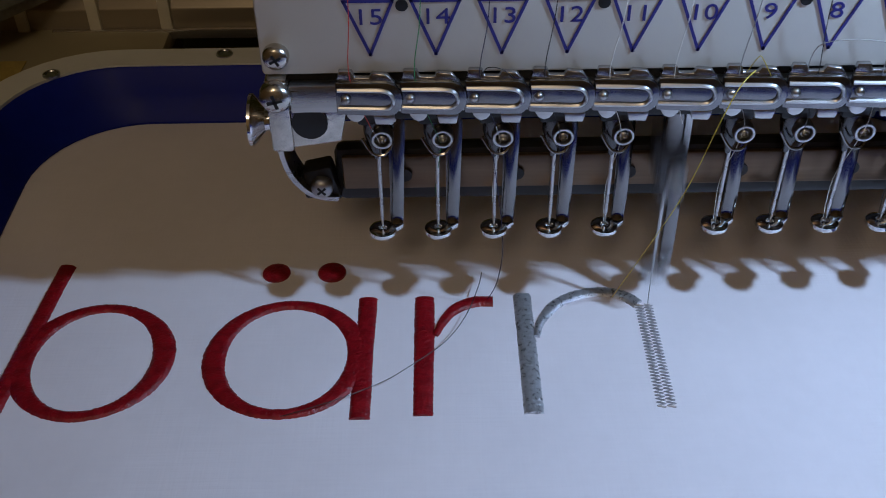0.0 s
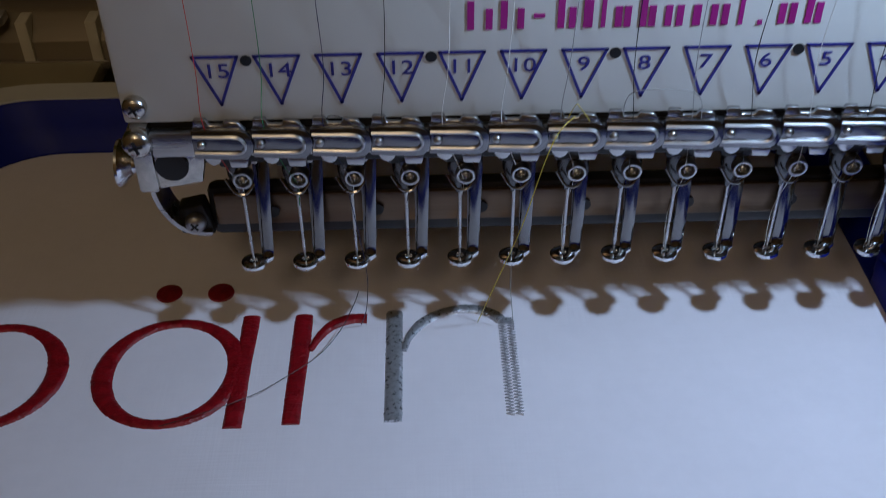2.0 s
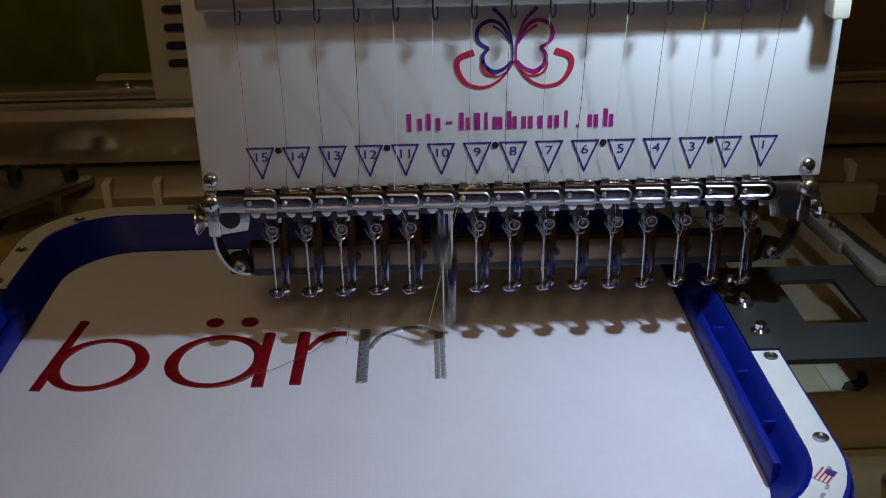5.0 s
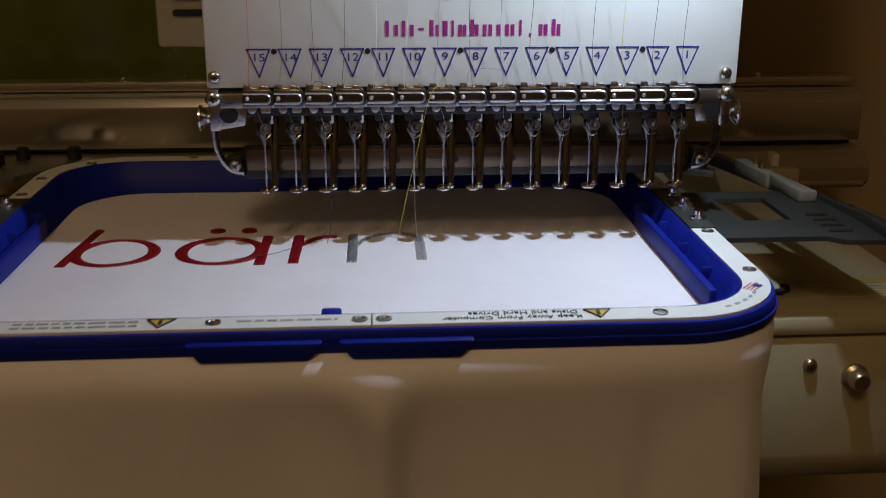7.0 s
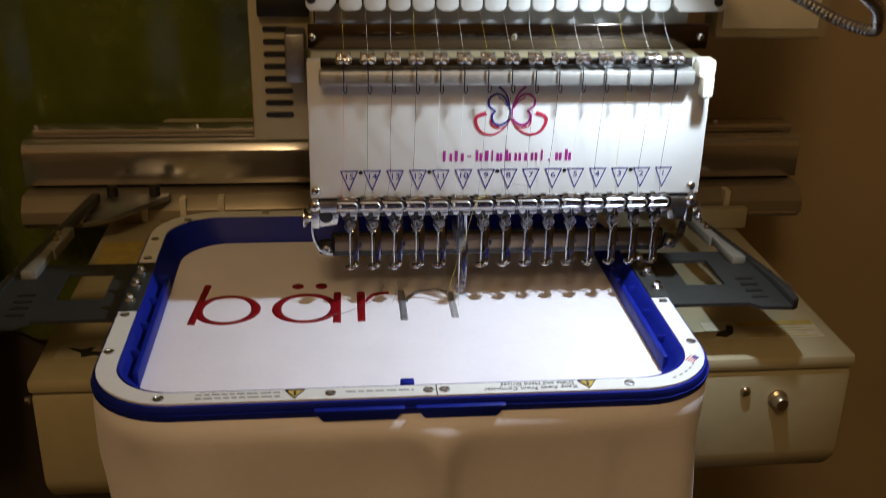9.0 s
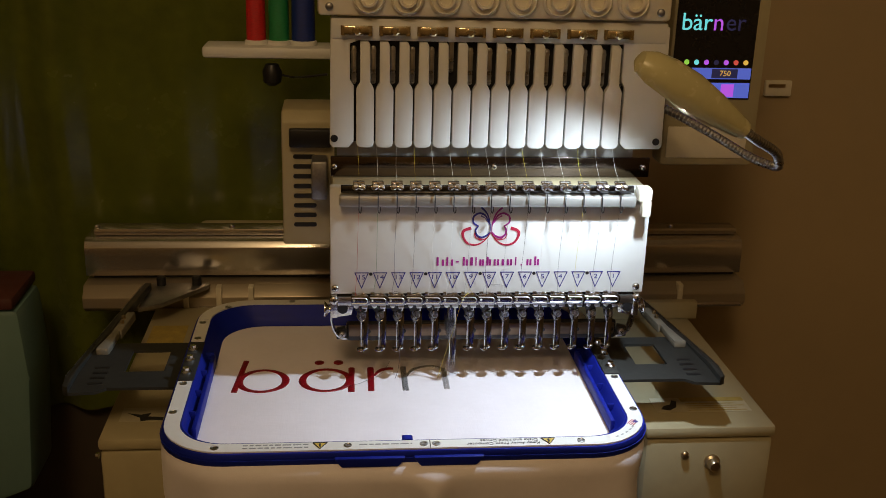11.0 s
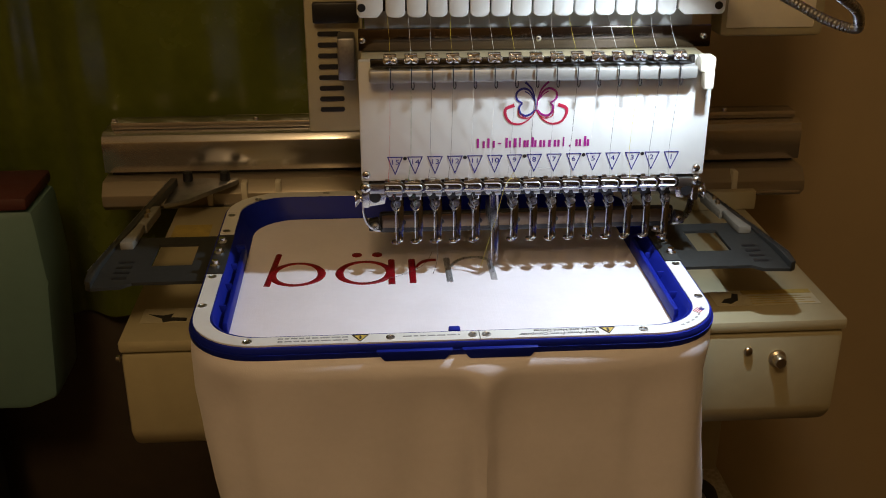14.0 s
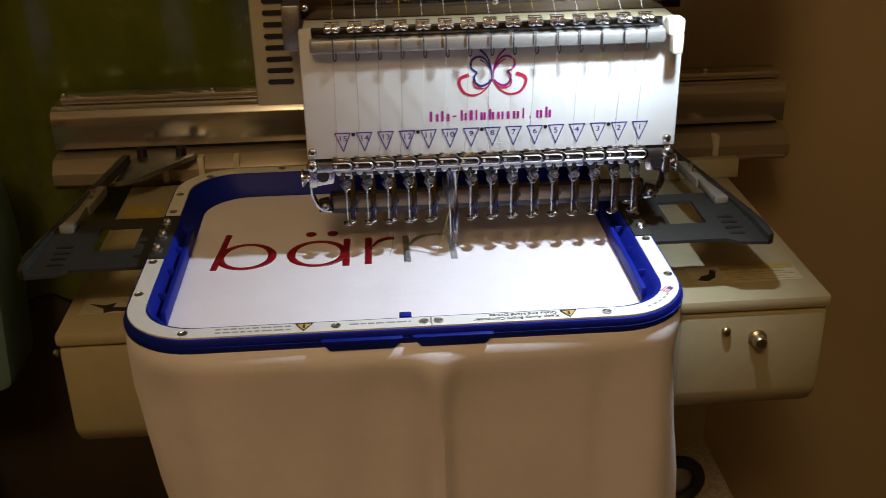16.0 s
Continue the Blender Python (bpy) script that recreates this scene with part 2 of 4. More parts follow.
def screw(bm, at, r, axis="-y"):
    """A pan-head screw with a cross slot, its head towards axis."""
    q = {"-y": Matrix.Rotation(radians(90), 4, "X"), "z": Matrix()}[axis]
    m = Matrix.Translation(at) @ q
    lathe(bm, [(r, -0.3 * r), (r, 0.2 * r), (0.93 * r, 0.42 * r), (0.7 * r, 0.62 * r), (0.35 * r, 0.72 * r), (0.0, 0.75 * r)], m, 16)
    return bm


FACING = Matrix.Rotation(radians(90), 4, "X")


def put_screw(at, r, mat, parent, turn=0):
    """A pan-head screw facing the front, with the dark cross of its slot."""
    ob = part("screw", screw(bmesh.new(), at, r), mat, parent)
    bm = bmesh.new()
    for a in (0, 90):
        m = Matrix.Translation(at) @ FACING @ Matrix.Rotation(radians(a + turn), 4, "Z")
        g = bmesh.ops.create_cube(bm, size=1)["verts"]
        for v in g:
            v.co = m @ Vector((v.co.x * r * 0.95, v.co.y * r * 0.20, r * (0.66 + v.co.z * 0.22)))
    part("cross_slot", bm, BLACK, ob)
    return ob


def letters(text, size, mat, parent, name, m, label=""):
    cu = bpy.data.curves.new(name, "FONT")
    cu.body, cu.size, cu.extrude, cu.align_x, cu.align_y, cu.resolution_u = text, size, 0.00012, "CENTER", "CENTER", 3
    tmp = new("text_tmp", cu)
    me = bpy.data.meshes.new_from_object(tmp)
    bpy.data.objects.remove(tmp)
    me.materials.clear()
    me.materials.append(mat)
    ob = new(name, me)
    ob.parent = parent
    ob.matrix_basis = m
    return tagged(ob, label)


PITCH = 0.018


def nx(n):
    """Where needle n stands."""
    return (8 - n) * PITCH


# ---- the room ----
tagged(part("wall_back", B(-2.2, 2.2, 0.50, 0.62, -0.95, 1.85), WALLM, None), "tan wall out of view, closing the room behind the machine", "wall", kind="structure")
# front and side walls and ceiling: unseen, added to close the room, bounce light
tagged(part("wall_front", B(-2.2, 2.2, -2.9, -2.8, -0.95, 1.85), WALLM, None), "tan wall out of view, closing the room", "wall", kind="structure")
tagged(part("wall_left", B(-2.3, -2.2, -2.9, 0.72, -0.95, 1.85), WALLM, None), "tan wall out of view, closing the room", "wall", kind="structure")
tagged(part("wall_right", B(2.2, 2.3, -2.9, 0.72, -0.95, 1.85), WALLM, None), "tan wall out of view, closing the room", "wall", kind="structure")
tagged(part("floor", B(-2.3, 2.3, -2.9, 0.72, -1.05, -0.95), FLOORM, None), "dark floor in shade", "floor", kind="structure")
tagged(part("ceiling", B(-2.3, 2.3, -2.9, 0.72, 1.85, 1.95), WHITE, None), "white ceiling out of view, closing the room", "ceiling", kind="structure")

# slab added to keep the wall dark brown below the curtain
tagged(part("dark_wall_slab", B(-2.2, -0.10, 0.470, 0.4995, -0.95, -0.262, 0.004), material("dark_brown_slab", (0.055, 0.040, 0.028), 0.55, vary=0.3, scale=5, bump=0.1, bump_scale=80), None), "dark brown slab added low on the wall below the curtain", "wall panel", kind="structure")

curtain = thing("curtain", "dark green satin curtain hanging in soft folds", "curtain")
bm = bmesh.new()
NX, NZ = 420, 30
grid = []
for j in range(NZ + 1):
    z = -0.27 + 1.92 * j / NZ
    row = []
    for i in range(NX + 1):
        x = -1.75 + 1.72 * i / NX
        fold = 0.017 * math.sin(x * 78 + 0.9 * math.sin(z * 2.3 + 1)) + 0.012 * math.sin(x * 21 + 0.6) + 0.010 * math.sin(x * 43 + 2 + 1.3 * math.sin(z * 3.1 + x)) + 0.02 * noise.noise(Vector((x * 5, z * 2.2, 0)))
        side = min(1, max(0, (-x - 0.45) / 0.3))
        fold *= 0.18 + 1.42 * side
        row.append(bm.verts.new((x, 0.452 - 0.025 * side + 0.85 * fold, z)))
    grid.append(row)
for j in range(NZ):
    for i in range(NX):
        bm.faces.new((grid[j][i], grid[j][i + 1], grid[j + 1][i + 1], grid[j + 1][i]))
part("drape", bm, CURTAIN, curtain)

# ---- the embroidery machine ----
machine = thing("embroidery_machine", "white fifteen-needle embroidery machine with a chrome needle row, sewing", "embroidery machine")

# head housing behind the panel
bm = bmesh.new()
box(bm, -0.150, 0.150, 0.060, 0.20, 0.085, 0.42, 0.006)
part("head_housing", bm, CREAM, machine)
part("machine_arm", B(-0.085, 0.085, 0.19, 0.50, 0.06, 0.34, 0.012), CREAM, machine)
# vented motor cover on the side of the head
bm = bmesh.new()
prism(bm, [(0.130, 0.085), (0.130, 0.222), (0.140, 0.233), (0.200, 0.233), (0.200, 0.085)], "x", -0.2085, -0.152, 0.003)
cover = part("motor_cover", bm, CREAM, machine, "cream vented side cover")
for k in range(8):
    z = 0.1065 + 0.0108 * k
    bm = bmesh.new()
    prism(bm, round_rect(-0.1965, -0.1720, z, z + 0.0046, 0.0022, 4), "y", 0.1285, 0.1297)
    part("vent_slot", bm, BLACK, cover)
part("switch_block", B(-0.200, -0.156, 0.119, 0.1285, 0.1960, 0.216, 0.002), BLACK, machine)
part("limit_sensor", B(-0.1765, -0.1600, 0.095, 0.1275, 0.146, 0.187, 0.002), DULL, machine)
part("rear_cover", B(-0.340, -0.08, 0.432, 0.452, -0.05, 0.016, 0.008), CREAM, machine)

# front panel
bm = B(-0.1565, 0.1575, 0.0, 0.012, 0.0772, 0.1860, 0.0012)
panel = part("front_panel", bm, WHITE, machine, "white enamelled front panel with printed needle numbers")
part("panel_side", B(-0.1545, 0.1555, 0.013, 0.065, 0.081, 0.1840, 0.002), CREAM, machine)
for n in range(1, 16):
    bm = bmesh.new()
    cx, t, b, w, e = nx(n), 0.0995, 0.0836, 0.0065, 0.00042
    for p, q in (((cx - w, t), (cx + w, t)), ((cx + w, t), (cx, b)), ((cx, b), (cx - w, t))):
        d = (Vector(q) - Vector(p)).normalized()
        s = Vector((-d.y, d.x)) * e
        p, q = Vector(p) - d * e, Vector(q) + d * e
        prism(bm, [p + s, q + s, q - s, p - s], "y", -0.0004, -0.0001 - 0.00003)
    part("triangle_mark", bm, INKBLUE, panel)
    letters(str(n), 0.0066, INKBLUE, panel, "needle_number", Matrix.Translation((cx, -0.0002, 0.0946)) @ FACING @ Matrix.Diagonal((1.25, 1.0, 1.0, 1.0)))
for n in (14.5, 11.5, 8.5, 5.5, 2.5):
    part("panel_hole", lathe(bmesh.new(), [(0.0017, 0), (0.0017, 0.0004), (0.0, 0.0005)], Matrix.Translation((nx(n), -0.0001, 0.0982)) @ FACING, 16), BLACK, panel)
for x in (-0.1519, 0.1500):
    put_screw((x, -0.0008, 0.0838), 0.0037, NICKEL, machine, 28 if x < 0 else -12)

# name on the panel as plain bars, and the butterfly mark above it
x = -0.0525
for w, z0, z1, step in ((0.0066, 0, 0.0088, 0.0086), (0.0062, 0, 0.0088, 0.0086), (0.0036, 0.0034, 0.0046, 0.0062), (0.0048, 0, 0.0090, 0.0067), (0.0030, 0, 0.0086, 0.0046), (0.0014, 0, 0.0088, 0.0036), (0.0042, 0, 0.0064, 0.0064), (0.0042, 0, 0.0092, 0.0066), (0.0048, 0, 0.0064, 0.0072), (0.0026, 0, 0.0064, 0.0046), (0.0048, 0, 0.0064, 0.0074), (0.0014, 0, 0.0088, 0.0052), (0.0014, -0.0002, 0.0013, 0.0052), (0.0046, 0, 0.0064, 0.0070), (0.0044, 0, 0.0092, 0.0070)):
    if w < 0.0040:
        strips = [(x, x + w * (0.95 if w < 0.002 else 0.9), z0, z1)]
    else:
        w *= 1.1
        strips = [(x, x + 0.0020, z0, z1), (x + w - 0.0020, x + w, z0, min(z1, 0.0064))]
    for a, b, c, d in strips:
        part("name_bar", B(a, b, -0.0004, -0.00012, 0.1066 + c, 0.1066 + d), MAGENTA, panel)
    x += step * 1.105


def stroke(bm, pts, widths, y0=-0.00045, y1=-0.00012, close=False):
    """A flat printed stroke on the panel along pts (x, z)."""
    pts = [Vector(p) for p in pts]
    n = len(pts)
    L, R = [], []
    for i, p in enumerate(pts):
        d = (pts[min(i + 1, n - 1)] - pts[max(i - 1, 0)]).normalized()
        s = Vector((-d.y, d.x)) * widths[i] / 2
        L.append(p + s), R.append(p - s)
    vs = [[bm.verts.new((q.x, y, q.y)) for q in side] for y in (y0, y1) for side in (L, R)]
    for i in range(n - 1):
        bm.faces.new((vs[0][i], vs[1][i], vs[1][i + 1], vs[0][i + 1]))
        bm.faces.new((vs[0][i], vs[0][i + 1], vs[2][i + 1], vs[2][i]))
        bm.faces.new((vs[1][i + 1], vs[1][i], vs[3][i], vs[3][i + 1]))
    return bm


def wing(sign, mats):
    def go(pts, w0, w1, mat, w2=None):
        line = smooth_line([(sign * x, z) for x, z in pts], 6)
        n = len(line)
        ws = [w0 + (w1 - w0) * math.sin(math.pi * i / (n - 1)) if w2 is None else w0 + (w2 - w0) * i / (n - 1) for i in range(n)]
        part("butterfly_mark", stroke(bmesh.new(), [tuple(v) for v in line], ws), mat, panel)
    go([(0.0015, 0.1495), (0.006, 0.158), (0.012, 0.1605), (0.0175, 0.157), (0.0175, 0.151), (0.0125, 0.1472)], 0.0014, 0.0019, mats[0])
    go([(0.0125, 0.1472), (0.0152, 0.1435), (0.0140, 0.1385), (0.0095, 0.1358), (0.0045, 0.1375), (0.0012, 0.141)], 0.0014, 0.0019, mats[1])
    go([(0.0008, 0.1395), (0.0012, 0.150), (0.0045, 0.160), (0.0105, 0.1665)], 0.0004, 0, mats[0], 0.0020)
    go([(0.0030, 0.1510), (0.0065, 0.1555), (0.0105, 0.158)], 0.0003, 0, mats[0], 0.0013)
    go([(0.000, 0.141), (0.006, 0.1325), (0.014, 0.1282), (0.0225, 0.1298), (0.0272, 0.1365), (0.0268, 0.1425), (0.0195, 0.1455)], 0.0007, 0, INKRED, 0.0032)
    go([(0.002, 0.137), (0.0075, 0.1335), (0.0135, 0.1345), (0.0158, 0.1385), (0.0150, 0.1415)], 0.0005, 0, INKRED, 0.0014)
    go([(0.0085, 0.1338), (0.0120, 0.1355), (0.0128, 0.138)], 0.0004, 0, INKRED, 0.0009)


wing(-1, (INKBLUE, INKBLUE))
wing(1, (MAGENTA, MAGENTA))

# thread guide bar across the top of the panel, with wire hooks and check springs
part("guide_bar", B(-0.1475, 0.1395, -0.014, -0.001, 0.1700, 0.1815, 0.0025), GUIDE, machine, "satin metal thread guide bar")
part("guide_rail", B(-0.146, 0.138, -0.0065, -0.002, 0.1822, 0.1895, 0.001), GUNMETAL, machine)
bm = bmesh.new()
box(bm, 0.1400, 0.1540, -0.017, -0.001, 0.176, 0.190, 0.003)
box(bm, 0.1440, 0.1530, -0.019, -0.007, 0.1615, 0.178, 0.002)
part("guide_bar_latch", bm, IVORY, machine, "white plastic latch at the end of the guide bar")
hook, clip = bmesh.new(), bmesh.new()
tube(hook, smooth_line([(0, -0.004, 0.012), (0, -0.0085, 0.009), (0, -0.0085, 0.0), (0, -0.0085, -0.005), (0.0012, -0.0085, -0.0072), (0.0022, -0.0085, -0.005), (0.002, -0.0085, -0.001)], 4), 0.0005)
for s in (-1, 1):
    lathe(clip, [(0.0018, -0.003), (0.0032, -0.0015), (0.0032, 0.0015), (0.0018, 0.003)], Matrix.Translation((s * 0.0032, -0.009, 0.0125)) @ Matrix.Rotation(radians(90), 4, "Y"), 14)
    lathe(clip, [(0.0012, 0), (0.0012, 0.008)], Matrix.Translation((s * 0.0042, -0.007, 0.0125)) @ FACING, 8)
box(clip, -0.0055, 0.0055, -0.006, 0.0, 0.0085, 0.0165, 0.0008)
hook, clip = finish(hook, "hook", BLACK), finish(clip, "check_spring", CHROME)
for n in range(1, 16):
    share("hook", hook, machine, (nx(n) - 0.003, -0.0065, 0.1722))
    share("check_spring", clip, machine, (nx(n) - 0.003, -0.0035, 0.1775))

# steel strip and the take-up lever guard with its fingers
part("steel_strip", B(-0.1560, 0.1670, 0.046, 0.050, 0.1850, 0.2050, 0.0008), STRIP, machine, "dark polished steel strip with three screws")
for x in (-0.1525, 0.0072, 0.1605):
    put_screw((x, 0.0455, 0.195), 0.0030, NICKEL, machine, 10)
part("thread_window", B(-0.150, 0.150, 0.052, 0.058, 0.205, 0.228), WINDOW, machine)

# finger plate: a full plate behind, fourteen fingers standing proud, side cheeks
# solid block; its black stands for the shade in the recess behind the levers
part("lever_recess_shade", B(-0.138, 0.134, 0.040, 0.058, 0.222, 0.325), BLACK, machine)
bm = bmesh.new()
prism(bm, [(-0.1565, 0.222), (-0.1535, 0.2185), (-0.1390, 0.2185), (-0.1335, 0.2250), (-0.1335, 0.2780), (-0.1370, 0.2835), (-0.1370, 0.3180), (-0.1295, 0.3210), (0.1255, 0.3210), (0.1255, 0.2850), (0.1290, 0.2790), (0.1290, 0.2240), (0.1345, 0.2185), (0.1690, 0.2185), (0.1715, 0.222), (0.1690, 0.338), (-0.1550, 0.338)], "y", 0.027, 0.034, 0.0008)
part("guard_plate", bm, WHITE, machine, "white plate around the take-up levers")
finger = bmesh.new()
w, w2 = 0.0085, 0.0048
prism(finger, [(-w, 0.004), (-w + 0.0015, 0.0015), (-w + 0.0048, 0.0), (w - 0.0048, 0.0), (w - 0.0015, 0.0015), (w, 0.004), (w, 0.0555), (w - 0.001, 0.0585), (w2 + 0.0002, 0.0625), (w2, 0.098), (w2 - 0.002, 0.1015), (-w2, 0.1015), (-w2, 0.0625), (-w + 0.001, 0.0585), (-w, 0.0555)], "y", 0.0, 0.0075, 0.0008)
finger = finish(finger, "lever_guard", WHITE)
lever = bmesh.new()
prism(lever, round_rect(-0.0025, 0.0025, 0, 0.036, 0.0022, 4), "y", -0.002, 0.003, 0.0008)
lathe(lever, [(0.0026, 0), (0.0026, 0.0022)], Matrix.Translation((0, -0.0008, 0.031)) @ FACING, 12)
lever = finish(lever, "take_up_lever", STEEL)
for n in range(1, 16):
    x = -0.1333 + 0.01853 * (15 - n)
    if n < 15:
        share("lever_guard", finger, machine, (x - 0.0079, 0.0262, 0.2187))
    share("take_up_lever", lever, machine, (x, 0.0365, 0.279 + (0.012 if n == 10 else 0.0)))
for x, z in ((-0.1522, 0.2275), (0.1650, 0.2262)):
    part("plate_hole", lathe(bmesh.new(), [(0.0036, 0), (0.0036, 0.0006), (0.0, 0.0007)], Matrix.Translation((x, 0.0268, z)) @ FACING, 16), BLACK, machine)

# tension plate on top with dials and rollers
tension = part("tension_plate", B(-0.167, 0.167, 0.020, 0.032, 0.3440, 0.470, 0.004), IVORY, machine, "ivory tension plate with round dials")
dial, clamp = bmesh.new(), bmesh.new()
lathe(dial, [(0.0155, 0), (0.0155, 0.004), (0.0135, 0.0065), (0.0125, 0.005), (0.0095, 0.006), (0.0080, 0.0115), (0.006, 0.0115), (0.0055, 0.008), (0.0, 0.008)], FACING, 28)
dial = finish(dial, "tension_dial", IVORY)
box(clamp, -0.0125, 0.0125, -0.005, 0.004, -0.004, 0.004, 0.001)
lathe(clamp, [(0.0042, 0), (0.0042, 0.003), (0.0025, 0.0045), (0.0, 0.0045)], Matrix.Translation((0, -0.005, 0)) @ FACING, 14)
for s in (-1, 1):
    lathe(clamp, [(0.0022, -0.0045), (0.0022, 0.0045)], Matrix.Translation((s * 0.0125, -0.003, 0)), 10)
clamp = finish(clamp, "thread_roller", material("polished_brass", (0.72, 0.62, 0.43), 0.2, 1.0, vary=0.2, scale=90))
for k in range(8):
    x = -0.1225 + 0.0355 * k
    share("tension_dial", dial, tension, (x + 0.0025, 0.020, 0.3615))
    share("tension_dial", dial, tension, (x + 0.0025, 0.020, 0.4060))
    share("thread_roller", clamp, machine, (x - 0.0085, 0.024, 0.3310))
for x in (-0.1560, 0.1560):
    part("screw", screw(bmesh.new(), (x, 0.0195, 0.3525), 0.0038), DULL, machine)
part("roller_shelf", B(-0.155, 0.167, 0.026, 0.045, 0.322, 0.342, 0.002), WHITE, machine)

# clamp row below the panel: a chrome clip a needle
part("clamp_backing", B(-0.150, 0.150, 0.003, 0.016, 0.060, 0.0765, 0.001), BLACK, machine)
part("clamp_strip", B(-0.1495, 0.1480, -0.0015, 0.0025, 0.0655, 0.0745, 0.0008), STEEL, machine)
clip = bmesh.new()
prism(clip, [(-0.0094, -0.0002), (0.0052, -0.0006), (0.0074, 0.0002), (0.0088, 0.0020), (0.0094, 0.0046), (0.0090, 0.0074), (0.0076, 0.0094), (0.0056, 0.0103), (-0.0094, 0.0101)], "y", -0.0010, 0.0008, 0.0006)
clip_me = finish(clip, "thread_clip", CLIPSTEEL)
rim = bmesh.new()
tube(rim, smooth_line([(-0.0088, -0.0011, 0.0022), (-0.0030, -0.0012, 0.0022), (0.0038, -0.0012, 0.0022), (0.0060, -0.0012, 0.0030), (0.0068, -0.0012, 0.0050), (0.0058, -0.0012, 0.0072), (0.0034, -0.0012, 0.0080), (-0.0030, -0.0012, 0.0080), (-0.0088, -0.0011, 0.0080)], 4), 0.00062, 6)
lathe(rim, [(0.0014, 0), (0.0013, 0.0007), (0.0008, 0.0012), (0.0, 0.0014)], Matrix.Translation((-0.0066, -0.0011, 0.0052)) @ FACING, 12)
rim_me = finish(rim, "clip_rim", STEEL)
tab = bmesh.new()
prism(tab, [(0.0008, -0.0004), (0.0014, -0.0034), (0.0064, -0.0034), (0.0070, -0.0004)], "y", -0.0008, 0.0008, 0.0004)
prism(tab, [(-0.0072, 0.0), (-0.0070, -0.0024), (-0.0060, -0.0038), (-0.0045, -0.0044), (-0.0030, -0.0038), (-0.0020, -0.0024), (-0.0018, 0.0)], "y", 0.0016, 0.0030, 0.0004)
prism(tab, [(-0.0090, 0.0098), (-0.0084, 0.0132), (-0.0046, 0.0132), (-0.0040, 0.0112), (0.0002, 0.0112), (0.0008, 0.0128), (0.0050, 0.0124), (0.0074, 0.0094)], "y", 0.0002, 0.0022, 0.0005)
tab_me = finish(tab, "clip_tab", STEEL)
for n in range(1, 16):
    c = share("thread_clip", clip_me, machine, (nx(n) - 0.0008, -0.0030, 0.0664), (0, 0, -3))
    share("clip_rim", rim_me, c, (0, 0, 0))
    share("clip_tab", tab_me, c, (0, 0, 0))

# end brackets of the needle case
for s in (-1, 1):
    bx = -0.1530 if s < 0 else 0.1515
    bm = bmesh.new()
    box(bm, bx - 0.0033, bx + 0.0033, -0.0012, 0.026, 0.0520, 0.0765, 0.0012)
    prism(bm, [(bx + s * 0.003, 0.0690), (bx - s * 0.0200, 0.0690), (bx - s * 0.0170, 0.0550), (bx + s * 0.003, 0.0520)], "y", 0.0, 0.004, 0.0005)
    br = part("end_bracket", bm, NICKEL, machine, "steel end bracket with a round black hole")
    way = [Vector(p) for p in smooth_line([(bx + s * 0.0030, 0, 0.0600), (bx + s * 0.0030, 0, 0.0440), (bx + s * 0.0012, 0, 0.0345), (bx - s * 0.0030, 0, 0.0270), (bx - s * 0.0080, 0, 0.0235), (bx - s * 0.0130, 0, 0.0222)], 5)]
    bm = bmesh.new()
    loops = []
    for k, p in enumerate(way):
        d = (way[min(k + 1, len(way) - 1)] - way[max(k - 1, 0)]).normalized()
        o = Vector((-d.z, 0, d.x)) * 0.0008
        wide = 0.013 - 0.008 * k / len(way)
        loops.append([bm.verts.new((q.x, y, q.z)) for q, y in ((p + o, 0.019 - wide * 0.7), (p + o, 0.019 + wide * 0.5), (p - o, 0.019 + wide * 0.5), (p - o, 0.019 - wide * 0.7))])
    for a, b in zip(loops, loops[1:]):
        for k in range(4):
            bm.faces.new((a[k], a[(k + 1) % 4], b[(k + 1) % 4], b[k]))
    bm.faces.new(loops[0]), bm.faces.new(loops[-1])
    part("bracket_foot", bm, STEEL, br, "bent steel strip down to the lower bar")
    part("bar_lug", prism(bmesh.new(), [(bx - s * 0.0020, 0.0215), (bx - s * 0.0020, 0.0320), (bx - s * 0.0110, 0.0340), (bx - s * 0.0140, 0.0210)], "y", 0.0165, 0.0240, 0.0010), BLACK, br)
    part("bracket_hole", lathe(bmesh.new(), [(0.0052, 0), (0.0052, 0.001), (0.0, 0.0012)], Matrix.Translation((bx - s * 0.0085, -0.0003, 0.0620)) @ FACING, 18), BLACK, br)
    put_screw((bx + s * 0.0002, -0.0016, 0.0716), 0.0047, NICKEL, machine, 15)
    part("end_knob", lathe(bmesh.new(), [(0.0030, 0), (0.0034, 0.002), (0.0078, 0.0055), (0.0078, 0.0064), (0.0, 0.0066)], Matrix.Translation((bx + s * 0.0033, 0.006, 0.0590)) @ Matrix.Rotation(radians(90 * s), 4, "Y"), 20), CHROME, machine)
    put_screw((bx - s * 0.0080, 0.0150, 0.0275), 0.0036, DULL, machine, 40)

# dark lower bar with bolts behind the presser feet
bar = part("lower_bar", B(-0.1410, 0.1395, 0.020, 0.027, 0.0175, 0.0385, 0.003), BLACK, machine, "black lower bar with a brown face strip")
part("bar_face", B(-0.1385, 0.1370, 0.0186, 0.0205, 0.0235, 0.0362, 0.0008), BRONZE, bar)
for n in range(1, 16, 2):
    part("bolt", lathe(bmesh.new(), [(0.0024, 0), (0.0024, 0.0012), (0.0012, 0.0014), (0.0, 0.0008)], Matrix.Translation((nx(n) + 0.0075, 0.0187, 0.0295)) @ FACING, 12), BLACK, bar)

